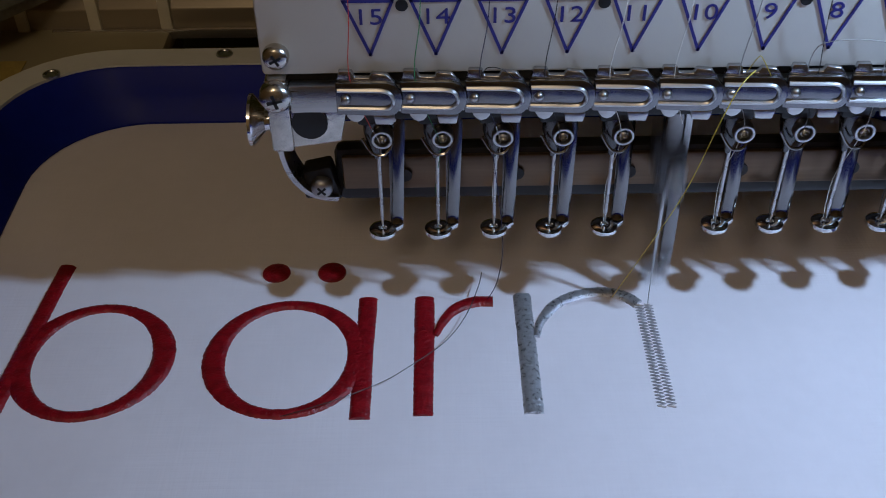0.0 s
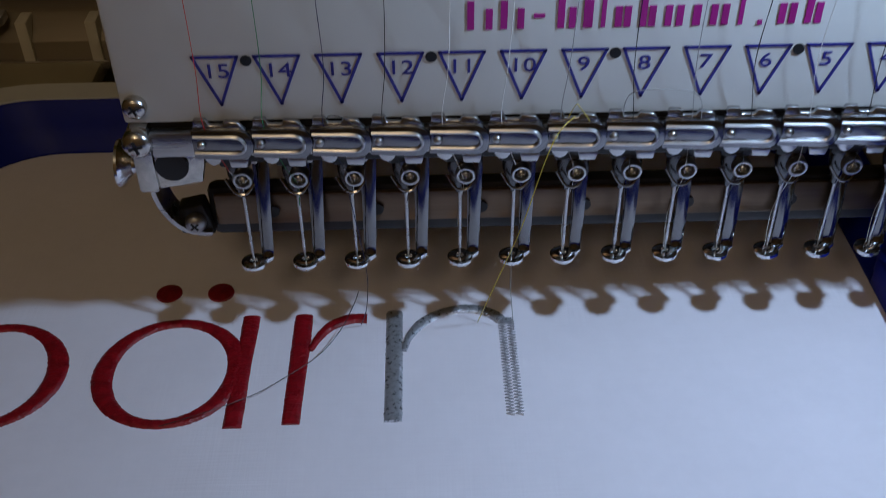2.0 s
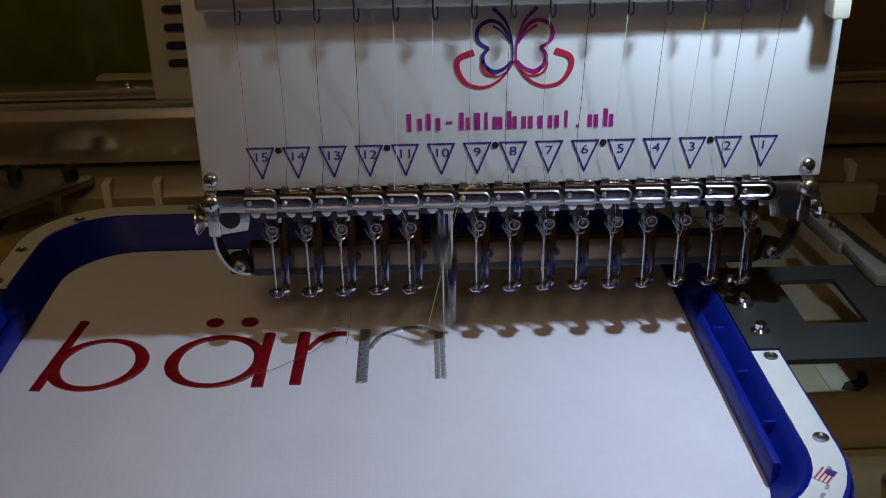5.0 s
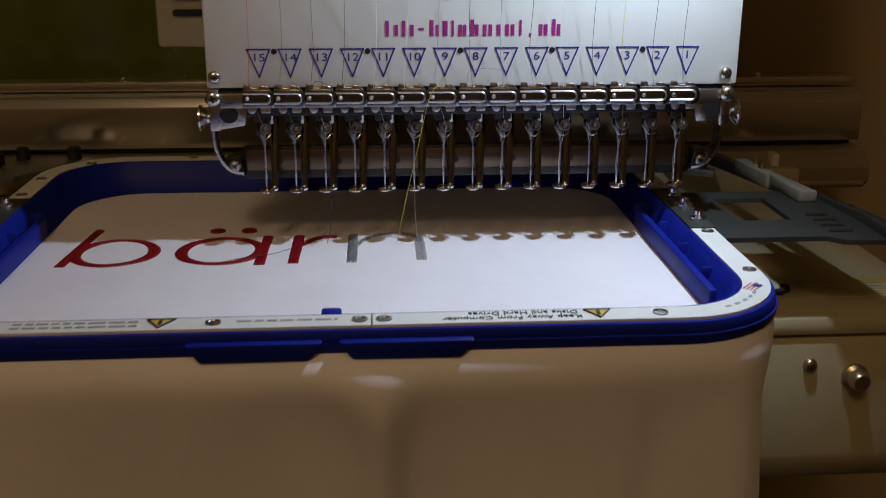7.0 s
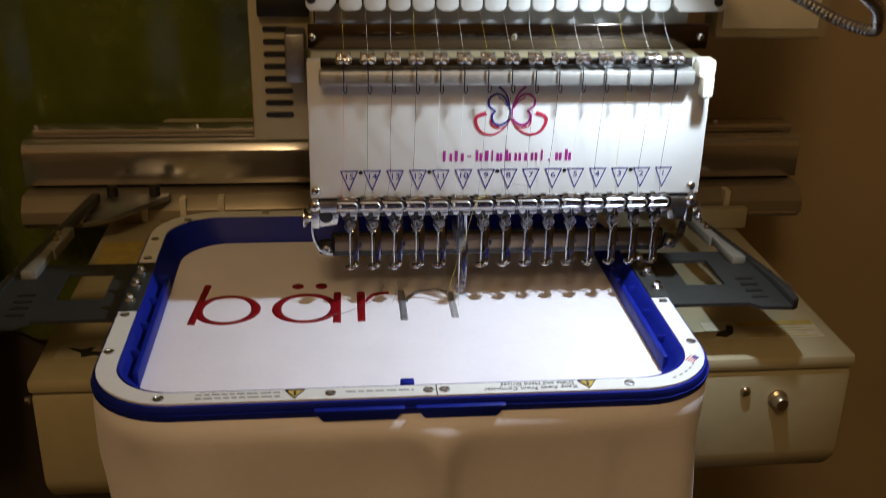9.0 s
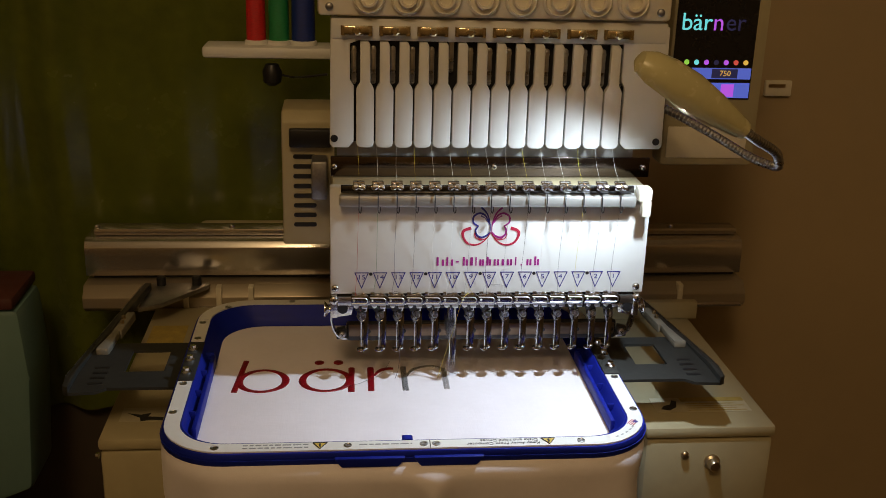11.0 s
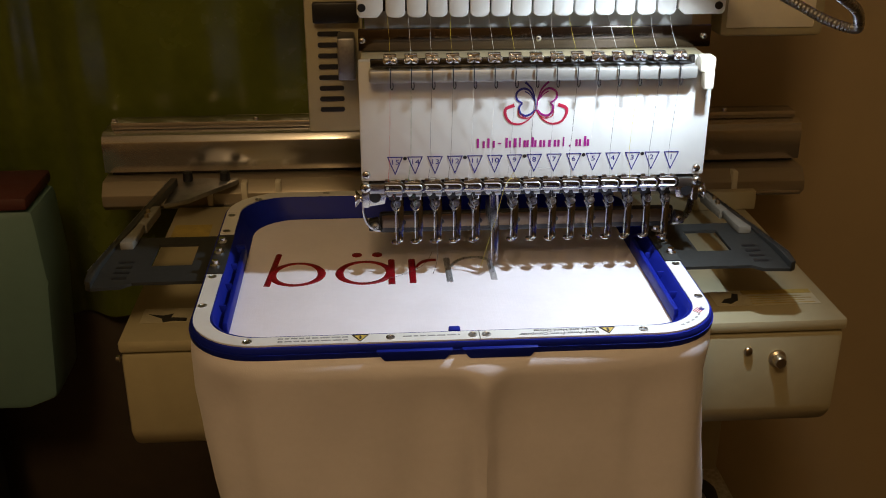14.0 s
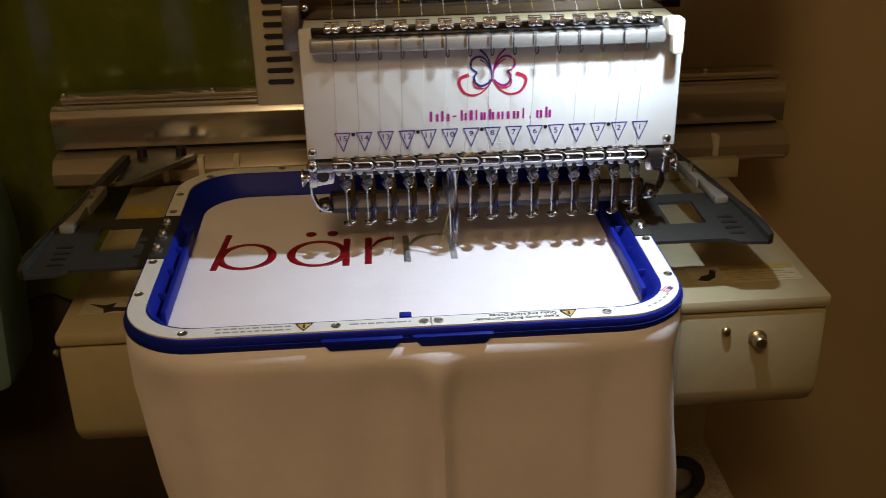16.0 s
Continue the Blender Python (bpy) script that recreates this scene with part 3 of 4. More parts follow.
# needle units: needle bar with clamp, needle and presser foot
stem = bmesh.new()
STEM = ((0.0004, 0.0008, 0.0030, 0.0060), (0.0016, 0.0020, 0.0026, 0.0066), (0.0040, 0.0026, 0.0025, 0.0068), (0.0080, 0.0030, 0.0026, 0.0070), (0.0140, 0.0038, 0.0027, 0.0072), (0.0220, 0.0052, 0.0027, 0.0075), (0.0310, 0.0072, 0.0026, 0.0079), (0.0400, 0.0094, 0.0024, 0.0081), (0.0500, 0.0114, 0.0022, 0.0082))
loops = []
for z, y, x0, x1 in STEM:
    w = (x1 - x0) / 2
    loops.append([stem.verts.new(((x0 + x1) / 2 + w * u, y + 0.0007 * u * u, z)) for u in (-1, -0.6, -0.2, 0.2, 0.6, 1)] + [stem.verts.new((x1, y + 0.0024, z)), stem.verts.new((x0, y + 0.0024, z))])
for a, b in zip(loops, loops[1:]):
    for k in range(8):
        stem.faces.new((a[k], a[(k + 1) % 8], b[(k + 1) % 8], b[k]))
stem.faces.new(loops[0]), stem.faces.new(loops[-1])
stem_me = finish(stem, "foot_stem", POLISHED)
sole = bmesh.new()
lathe(sole, [(0.0013, 0.0004), (0.0014, 0.0012), (0.0030, 0.0014), (0.0044, 0.0008), (0.0046, -0.0002), (0.0040, -0.0010), (0.0013, -0.0008), (0.0013, 0.0004)], Matrix.Translation((0, 0, 0)), 22)
prism(sole, [(0.0022, 0.0014), (0.0040, -0.0004), (0.0068, 0.0020), (0.0062, 0.0046), (0.0034, 0.0044)], "z", -0.0008, 0.0012, 0.0004)
sole_me = finish(sole, "foot_sole", CHROME)
needle = bmesh.new()
rod(needle, (0, 0, 0.0315), (0, 0, 0.006), 0.00065, 0.0006, 10)
rod(needle, (0, 0, 0.006), (0, 0, 0.001), 0.0006, 0.0002, 10)
needle_me = finish(needle, "needle", STEEL)
nclamp = bmesh.new()
prism(nclamp, [(-0.0066, 0.0540), (0.0046, 0.0540), (0.0046, 0.0425), (-0.0056, 0.0425)], "y", -0.0036, 0.0036, 0.0012)
nclamp_me = finish(nclamp, "needle_clamp", BLACK)
jaw = bmesh.new()
lathe(jaw, [(0.0009, 0.0290), (0.0012, 0.0310), (0.0022, 0.0335), (0.0030, 0.0362), (0.0036, 0.0385), (0.0037, 0.0430), (0.0034, 0.0445)], Matrix.Translation((-0.0006, 0, 0)), 18)
box(jaw, -0.0040, 0.0034, -0.0046, -0.0030, 0.0468, 0.0488, 0.0005)
jaw_me = finish(jaw, "clamp_jaw", GUNMETAL)
eye = bmesh.new()
lathe(eye, [(0.0021, 0.0), (0.0033, 0.0), (0.0033, 0.0040), (0.0030, 0.0045), (0.0024, 0.0045), (0.0021, 0.0040), (0.0021, 0.0012), (0.0, 0.0012)], Matrix.Translation((0.0016, -0.0018, 0.0392)) @ FACING, 20)
lathe(eye, [(0.0014, 0.0010), (0.0014, 0.0040), (0.0010, 0.0044), (0.0009, 0.0030), (0.0, 0.0030)], Matrix.Translation((0.0016, -0.0018, 0.0392)) @ FACING, 14)
eye_me = finish(eye, "clamp_screw", STEEL)
hook_me = bmesh.new()
tube(hook_me, smooth_line([(-0.0045, -0.003, 0.038), (-0.0015, -0.0045, 0.0335), (0.002, -0.0045, 0.033), (0.0045, -0.003, 0.036)], 4), 0.0005)
hook_me = finish(hook_me, "thread_hook", POLISHED)
nbar = bmesh.new()
rod(nbar, (0, 0.001, 0.050), (0, 0.001, 0.085), 0.0034, None, 14)
nbar_me = finish(nbar, "needle_bar", POLISHED)
pbar = bmesh.new()
box(pbar, -0.0030, 0.0058, 0.0014, 0.0040, 0.0405, 0.0900, 0.0006)
pbar_me = finish(pbar, "presser_bar", STEEL)
units = {}
FOOT_Y, FOOT_Z = 0.0101, 0.0131
for n in range(1, 16):
    ob = new("needle_unit")
    ob.parent = machine
    ob.location = (nx(n), FOOT_Y, FOOT_Z)
    units[n] = ob
    for nm, me in (("foot_stem", stem_me), ("foot_sole", sole_me), ("needle", needle_me), ("needle_clamp", nclamp_me), ("clamp_jaw", jaw_me), ("clamp_screw", eye_me), ("thread_hook", hook_me), ("needle_bar", nbar_me), ("presser_bar", pbar_me)):
        o = new(nm, me)
        o.parent = ob

part("needle_thread", tube(bmesh.new(), [(0, 0, 0.004), (0.0004, 0.0005, -0.016), (0.0022, 0.001, -0.0365)], 0.00016, 4), THREADS["grey"], units[10])

# bed boxes on both sides under the hoop
BZ = -0.0655
for s in (-1, 1):
    x0, x1 = (0.1660, 0.3100) if s > 0 else (-0.3890, -0.2600)
    bm = bmesh.new()
    prism(bm, [(-0.0225, BZ - 0.0135), (-0.0225, -0.168), (-0.010, -0.187), (0.325, -0.187), (0.325, BZ - 0.0135)], "x", x0 + 0.004, x1 - 0.002, 0.006)
    bx = part("bed_box", bm, CREAM, machine, "cream enamelled bed box with a rounded lower edge")
    part("box_lid", B(x0 + 0.003, x1 - 0.001, -0.0240, 0.325, BZ - 0.013, BZ, 0.004), CREAM, bx)
    if s > 0:
        part("box_screw", screw(bmesh.new(), (0.2131, -0.0230, -0.098), 0.0045), BRASS, bx)
        part("box_knob", lathe(bmesh.new(), [(0.0085, 0), (0.0085, 0.003), (0.0065, 0.005), (0.0062, 0.011), (0.005, 0.0125), (0, 0.0125)], Matrix.Translation((0.2429, -0.0225, -0.1063)) @ FACING, 20), BRASS, bx)
        wl = part("warning_label", B(0.190, 0.295, 0.010, 0.043, BZ + 0.0002, BZ + 0.0006), WORN, bx, "worn yellow and cream warning label")
        part("label_heading", B(0.223, 0.294, 0.0340, 0.0425, BZ + 0.0007, BZ + 0.0010), FADED, wl)
        for k in range(4):
            part("label_line", B(0.226, 0.290 - 0.009 * (k % 2), 0.0130 + 0.005 * k, 0.0139 + 0.005 * k, BZ + 0.0007, BZ + 0.001), FADED, wl)
        bm = bmesh.new()
        prism(bm, [(0.196, 0.017), (0.205, 0.014), (0.214, 0.021), (0.218, 0.034), (0.213, 0.037), (0.209, 0.027), (0.201, 0.024)], "z", BZ + 0.0007, BZ + 0.001)
        part("label_picture", bm, INKBLACK, wl)
    else:
        wl = part("warning_label", B(-0.372, -0.316, 0.012, 0.042, BZ + 0.0002, BZ + 0.0006), WORN, bx, "worn white warning label with a black picture")
        bm = bmesh.new()
        prism(bm, [(-0.366, 0.030), (-0.352, 0.026), (-0.342, 0.030), (-0.344, 0.022), (-0.328, 0.020), (-0.328, 0.013), (-0.340, 0.015), (-0.350, 0.012), (-0.352, 0.020)], "z", BZ + 0.0007, BZ + 0.001)
        part("label_picture", bm, INKBLACK, wl)
        part("box_screw", lathe(bmesh.new(), [(0.0035, 0), (0.003, 0.003), (0, 0.004)], Matrix.Translation((-0.386, -0.02, -0.085)) @ Matrix.Rotation(radians(-90), 4, "Y"), 14), CHROME, bx)
part("beam_support", B(0.150, 0.3180, 0.268, 0.280, BZ + 0.0004, -0.0420, 0.001), CREAM, machine, "cream upright below the beam")
part("rear_label", B(-0.378, -0.335, 0.205, 0.262, BZ + 0.0002, BZ + 0.0006), FADED, machine, "faded yellow label")
part("needle_plate_arm", B(-0.045, -0.005, -0.03, 0.40, -0.075, -0.034, 0.006), CREAM, machine)
part("machine_column", B(-0.25, 0.16, 0.20, 0.40, -0.60, -0.17, 0.01), CREAM, machine)

# ---- beam of the frame drive, which slides back and forth ----
beam = thing("drive_beam", "long brushed aluminium beam that carries the hoop arms", "drive beam")
bm = bmesh.new()
prism(bm, [(0.365, -0.040), (0.365, -0.002), (0.370, 0.006), (0.380, 0.009), (0.425, 0.009), (0.425, -0.040)], "x", -0.488, 0.396, 0.001)
part("beam_cover", bm, ALU, beam, "polished aluminium cover")
part("top_strip", B(-0.478, 0.392, 0.383, 0.412, 0.0095, 0.0185, 0.002), ALU, beam)
# black filler: the shade between cover and ledge put into its colour
part("gap_shade", B(-0.48, 0.39, 0.372, 0.42, -0.0445, -0.0405), BLACK, beam)
bm = bmesh.new()
prism(bm, [(0.335, -0.074), (0.335, -0.060), (0.348, -0.046), (0.42, -0.045), (0.42, -0.080), (0.345, -0.082)], "x", -0.488, 0.396, 0.001)
part("ledge", bm, PALE, beam, "pale ledge below the beam cover")
part("ledge_groove", B(-0.340, 0.390, 0.3315, 0.3345, -0.0775, -0.0715, 0.0005), ALU, beam)
for x in (-0.360, -0.318, -0.2766, 0.20, 0.30):
    part("ledge_clip", B(x, x + 0.007, 0.333, 0.348, -0.075, -0.046, 0.001), IVORY, beam)
for x in (-0.475, -0.30, 0.30):
    part("screw", screw(bmesh.new(), (x, 0.392, 0.0195), 0.004, "z"), CHROME, beam)

for ob in beam.children:
    ob.location = (0.010, -0.016, 0.0070)

# ---- the hoop ----
hoop = thing("embroidery_hoop", "large blue plastic magnetic hoop with a white label rim", "hoop")
RZ, FZ = -0.0030, -0.0247
X0, X1, Y0, Y1 = -0.3045, 0.1390, -0.1740, 0.1840


def outline(d, r, rear=0.0):
    """The hoop's outline set in by d; its rear corners are wider by rear."""
    out, seg = [], 10
    x0, x1, y0, y1 = X0 + d, X1 - d, Y0 + d, Y1 - d
    for sx, sy, a, q in ((1, 1, 0, r + rear), (-1, 1, 90, r + rear), (-1, -1, 180, r), (1, -1, 270, r)):
        cx, cy = (x1 - q if sx > 0 else x0 + q), (y1 - q if sy > 0 else y0 + q)
        out += [(cx + q * math.cos(radians(a + 90 * k / seg)), cy + q * math.sin(radians(a + 90 * k / seg))) for k in range(seg + 1)]
    return out


bm = ring_sweep(bmesh.new(), [(outline(0.0, 0.060), RZ - 0.0040), (outline(0.0012, 0.059), RZ - 0.0012), (outline(0.0030, 0.057), RZ - 0.0010), (outline(0.0165, 0.046), RZ - 0.0010), (outline(0.0178, 0.045), RZ + 0.0002), (outline(0.0190, 0.044), RZ - 0.0008), (outline(0.0215, 0.043, 0.004), RZ - 0.0110), (outline(0.0300, 0.036, 0.008), FZ + 0.0012), (outline(0.0300, 0.036, 0.008), FZ + 0.0002), (outline(0.0, 0.060), RZ - 0.0062)])
part("upper_ring", bm, BLUE, hoop)
bm = ring_sweep(bmesh.new(), [(outline(-0.0010, 0.061), RZ - 0.0066), (outline(0.004, 0.056), RZ - 0.0064), (outline(0.016, 0.046), FZ - 0.0020), (outline(0.012, 0.050), FZ - 0.0030), (outline(-0.0006, 0.061), RZ - 0.0112)])
part("lower_ring", bm, BLUE, hoop)
# white label strips on the rim, front and back halves, open at the arms
def rim_strip(keep, name):
    a, b = outline(0.0030, 0.057), outline(0.0168, 0.0432)
    bm = bmesh.new()
    n = len(a)
    vs = [[bm.verts.new((x, y, z)) for x, y in pts] for pts, z in ((a, RZ - 0.001), (a, RZ + 0.0004), (b, RZ + 0.0004), (b, RZ - 0.001))]
    for i in range(n):
        j = (i + 1) % n
        if keep(*a[i]) and keep(*a[j]):
            for p, q in ((0, 1), (1, 2), (2, 3)):
                bm.faces.new((vs[p][i], vs[p][j], vs[q][j], vs[q][i]))
    bmesh.ops.delete(bm, geom=[v for v in bm.verts if not v.link_faces], context="VERTS")
    return part(name, bm, LABELW, hoop, "white printed label strip")


def side_strip(x0, x1, y0, y1):
    return part("label_strip", B(x0, x1, y0, y1, RZ - 0.001, RZ + 0.0004), LABELW, hoop, "white printed label strip")


front = rim_strip(lambda x, y: y < -0.1130, "label_strip")
rear = rim_strip(lambda x, y: y > 0.1230, "label_strip")
for x0, x1 in ((X0 + 0.0030, X0 + 0.0168), (X1 - 0.0168, X1 - 0.0030)):
    side_strip(x0, x1, -0.1140, -0.0315)
    side_strip(x0, x1, 0.0650, 0.1238)
# rivets, warning signs and print on the strips
for x, y in ((-0.2520, -0.1640), (-0.1381, -0.1640), (-0.0718, -0.1640), (-0.0607, -0.1640), (-0.2965, -0.0960), (0.1310, -0.1064), (0.0682, -0.1640), (-0.2955, -0.0370), (0.1305, -0.0370), (-0.2955, 0.0720), (-0.2955, 0.1150), (-0.272, 0.160), (-0.20, 0.1755), (0.04, 0.1755), (0.1305, 0.0720)):
    m = Matrix.Translation((x, y, RZ + 0.0003))
    part("rivet", lathe(bmesh.new(), [(0.0038, 0), (0.0036, 0.0007), (0.0024, 0.0010), (0.0020, 0.0005), (0, 0.0005)], m, 18), STEEL, hoop)
part("strip_joint", B(-0.0665, -0.0659, -0.1710, -0.1572, RZ + 0.0004, RZ + 0.0007), INKBLACK, hoop)
for x in (-0.1620, 0.0390):
    bm = prism(bmesh.new(), [(x - 0.0062, -0.1590), (x + 0.0062, -0.1590), (x, -0.1690)], "z", RZ + 0.0004, RZ + 0.0007)
    sign = part("warning_sign", bm, YELLOW, hoop)
    part("sign_border", tube(bmesh.new(), [(x - 0.0062, -0.1590, RZ + 0.0007), (x + 0.0062, -0.1590, RZ + 0.0007), (x, -0.1690, RZ + 0.0007), (x - 0.0062, -0.1590, RZ + 0.0007)], 0.0006, 4), INKBLACK, sign)
    part("sign_figure", B(x - 0.0008, x + 0.0008, -0.1655, -0.1605, RZ + 0.0007, RZ + 0.0010), INKBLACK, sign)
# the warning reads from the machine's side
UPSIDE = Matrix.Rotation(radians(180), 4, "Z")
letters("Keep Away From Computer", 0.0056, INKBLACK, hoop, "printed_line", Matrix.Translation((-0.0015, -0.1662, RZ + 0.0006)) @ UPSIDE)
letters("Disks and Hard Drives", 0.0056, INKBLACK, hoop, "printed_line", Matrix.Translation((0.0040, -0.1606, RZ + 0.0006)) @ UPSIDE)
random.seed(4)
for x0, x1, rows in ((-0.228, -0.172, 2), (-0.128, -0.082, 1)):
    for r in range(rows):
        y, x = -0.1610 - 0.0048 * r - (0.002 if rows == 1 else 0), x0
        while x < x1:
            w = random.uniform(0.003, 0.008)
            part("print_bar", B(x, min(x1, x + w), y - 0.0008, y + 0.0008, RZ + 0.00045, RZ + 0.00065), INKGREY, hoop)
            x += w + 0.0015
flag = part("flag_sticker", B(-0.005, 0.005, -0.0036, 0.0036, RZ + 0.00045, RZ + 0.0007), LABELW, hoop)
flag.location, flag.rotation_euler = (0.1230, -0.1330, 0), (0, 0, radians(48))
for k in range(4):
    part("flag_stripe", B(-0.005, 0.005, -0.0033 + 0.0018 * k, -0.0025 + 0.0018 * k, RZ + 0.00072, RZ + 0.0008), INKRED, flag)
part("flag_field", B(0.001, 0.005, -0.0036, 0.0002, RZ + 0.00081, RZ + 0.00095), INKBLUE, flag)
for k in range(7):
    a = radians(-62 + 7.5 * k)
    bar = part("print_bar", B(-0.0016, 0.0016, -0.0008, 0.0008, RZ + 0.00045, RZ + 0.00065), INKGREY, hoop)
    bar.location, bar.rotation_euler = (X1 - 0.060 + 0.0500 * math.cos(a), Y0 + 0.060 + 0.0500 * math.sin(a), 0), (0, 0, a + radians(90))
# ribs in the side walls, finger tabs at the front, the centre mark
for s in (0, 1):
    def q(a, b):
        return (X1 - b, X1 - a) if s else (X0 + a, X0 + b)
    part("side_wall", B(*q(0.0256, 0.0302), -0.112, 0.050, FZ - 0.0004, RZ - 0.0085, 0.0016), BLUE, hoop, "rounded blue wall along the side channel")
    part("channel_floor", B(*q(0.0195, 0.0258), -0.108, 0.048, RZ - 0.0175, RZ - 0.0150), BLUE, hoop)
    part("channel_end", B(*q(0.0190, 0.0290), 0.046, 0.053, RZ - 0.0180, RZ - 0.0060, 0.0015), BLUE, hoop)
    for y in (0.004, -0.040, -0.084):
        part("rib", B(*q(0.0185, 0.0262), y - 0.0009, y + 0.0009, RZ - 0.0160, RZ - 0.0055, 0.0004), BLUE, hoop)
for c in (-0.1190, -0.0505):
    bm = prism(bmesh.new(), [(c - 0.031, RZ - 0.0050), (c - 0.028, RZ - 0.0095), (c - 0.0245, RZ - 0.0140), (c + 0.0245, RZ - 0.0140), (c + 0.028, RZ - 0.0095), (c + 0.031, RZ - 0.0050)], "y", Y0 - 0.0040, Y0 + 0.006, 0.0016)
    part("finger_tab", bm, BLUE, hoop)
part("centre_mark", B(-0.0900, -0.0805, -0.1525, -0.1450, FZ, RZ - 0.0005, 0.0012), BLUE, hoop)

# ---- arms that hold the hoop on the beam ----
ARMS = []
for s in (-1, 1):
    arm = thing("hoop_arm", "grey steel bracket arm bolted to the hoop", "bracket", group="hoop arms")
    AZ = -0.0125
    q = lambda x: x if s > 0 else -0.1640 - x
    w0, w1 = (0.1650, 0.1990) if s > 0 else (0.1570, 0.1960)
    outer = [(q(0.134), -0.030), (q(0.2060), -0.030), (q(0.2150), -0.038), (q(0.2400), -0.040), (q(0.2420), 0.076), (q(0.134), 0.076)]
    inner = [(q(w0), 0.006), (q((w0 + w1) / 2), 0.006), (q(w1), 0.006), (q(w1), 0.058), (q((w0 + w1) / 2), 0.058), (q(w0), 0.058)]
    part("plate", ring_sweep(bmesh.new(), [(outer, AZ), (outer, AZ + 0.003), (inner, AZ + 0.003), (inner, AZ)]), GREY, arm)
    bm = bmesh.new()
    prism(bm, [(q(0.2400), -0.040), (q(0.2460), -0.036), (q(0.2480), -0.014), (q(0.2270), 0.300), (q(0.2190), 0.300), (q(0.2400), 0.000)], "z", AZ - 0.001, AZ + 0.009, 0.0008)
    for v in bm.verts:
        v.co.z -= max(0, v.co.y - 0.02) * 0.075
    part("bar", bm, DARKARM, arm, "dark bar with a bright steel line along its edge")
    # thin steel rod laid along the bar's upper edge as a brighter line
    bm = tube(bmesh.new(), [(q(0.2478), -0.014, AZ + 0.0088), (q(0.2272), 0.298, AZ - 0.0122)], 0.0007, 5)
    part("bar_edge", bm, STEEL, arm)
    bm = prism(bmesh.new(), [(q(0.150), 0.328), (q(0.150), 0.318), (q(0.200), 0.255), (q(0.2260), 0.240), (q(0.2230), 0.328)], "z", -0.041, -0.035, 0.0008)
    part("beam_bracket", bm, DULL, arm)
    for x in (0.165, 0.210):
        part("clamp_bolt", lathe(bmesh.new(), [(0.006, 0), (0.006, 0.010), (0.004, 0.012), (0, 0.012)], Matrix.Translation((q(x), 0.320, -0.035)), 14), BLACK, arm)
    bm = prism(bmesh.new(), [(q(0.2100), 0.148), (q(0.2190), 0.148), (q(0.2250), 0.095), (q(0.2150), 0.095)], "z", AZ + 0.000, AZ + 0.010, 0.0012)
    part("clamp_lever", bm, LEVER, arm, "pale clamp lever")
    bm = prism(bmesh.new(), [(q(0.2165), 0.094), (q(0.2235), 0.094), (q(0.2320), 0.046), (q(0.2190), 0.046), (q(0.2175), 0.060)], "z", AZ + 0.003, AZ + 0.011, 0.0015)
    part("lever_tip", bm, LEVER, arm)
    for k in range(2):
        part("lever_pin", lathe(bmesh.new(), [(0.0024, 0), (0.0024, 0.003), (0.0012, 0.004), (0, 0.004)], Matrix.Translation((q(0.2185 + 0.001 * k), 0.115 + 0.014 * k, AZ + 0.010)), 12), BRASS, arm)
    lo, hi = sorted((q(0.1225), q(0.1380)))
    part("rim_tab", B(lo, hi, -0.0290, 0.062, RZ - 0.0060, RZ + 0.0006, 0.0006), GREY, arm)
    for y in (-0.0080, 0.0210, 0.0460):
        part("thumb_screw", lathe(bmesh.new(), [(0.0050, 0), (0.0050, 0.002), (0.0032, 0.0035), (0.0030, 0.0060), (0, 0.0064)], Matrix.Translation((q(0.1320), y - 0.006, RZ + 0.0006)), 16), CHROME, arm)
    for k in range(4):
        lo, hi = sorted((q(0.212), q(0.226)))
        part("slot", B(lo, hi, -0.022 + 0.012 * k, -0.018 + 0.012 * k, AZ + 0.003, AZ + 0.0034), BLACK, arm)
    ARMS.append(arm)

# ---- the cloth in the hoop with its lettering ----
cloth = thing("embroidered_cloth", "white cotton cloth in the hoop, red and silver lettering half sewn", "cloth")
bm = bmesh.new()
pts = outline(0.0285, 0.037)
NXc, NYc = 60, 44
g = [[bm.verts.new((X0 + 0.022 + (X1 - X0 - 0.044) * i / NXc, Y0 + 0.022 + (Y1 - Y0 - 0.044) * j / NYc, FZ + 0.0005 * noise.noise(Vector((i * 0.21, j * 0.21, 0))))) for i in range(NXc + 1)] for j in range(NYc + 1)]
for j in range(NYc):
    for i in range(NXc):
        bm.faces.new((g[j][i], g[j][i + 1], g[j + 1][i + 1], g[j + 1][i]))
part("stretched_cloth", bm, CLOTH, cloth)
# skirt of loose cloth hanging from the hoop's edge
bm = bmesh.new()
edge = round_rect(X0 + 0.001, X1 - 0.001, Y0 + 0.001, Y1 - 0.001, 0.059, 14)
m_edge = []
for i, p in enumerate(edge):
    a, b = Vector(p), Vector(edge[(i + 1) % len(edge)])
    k = max(1, int((b - a).length / 0.0035))
    m_edge += [a.lerp(b, t / k) for t in range(k)]
rows = []
N = len(m_edge)
depth = [0, 0.003, 0.007, 0.012, 0.018, 0.025, 0.033, 0.042, 0.052, 0.065, 0.08, 0.10, 0.12, 0.145, 0.17, 0.20, 0.23, 0.265, 0.30, 0.335, 0.37, 0.405, 0.44]
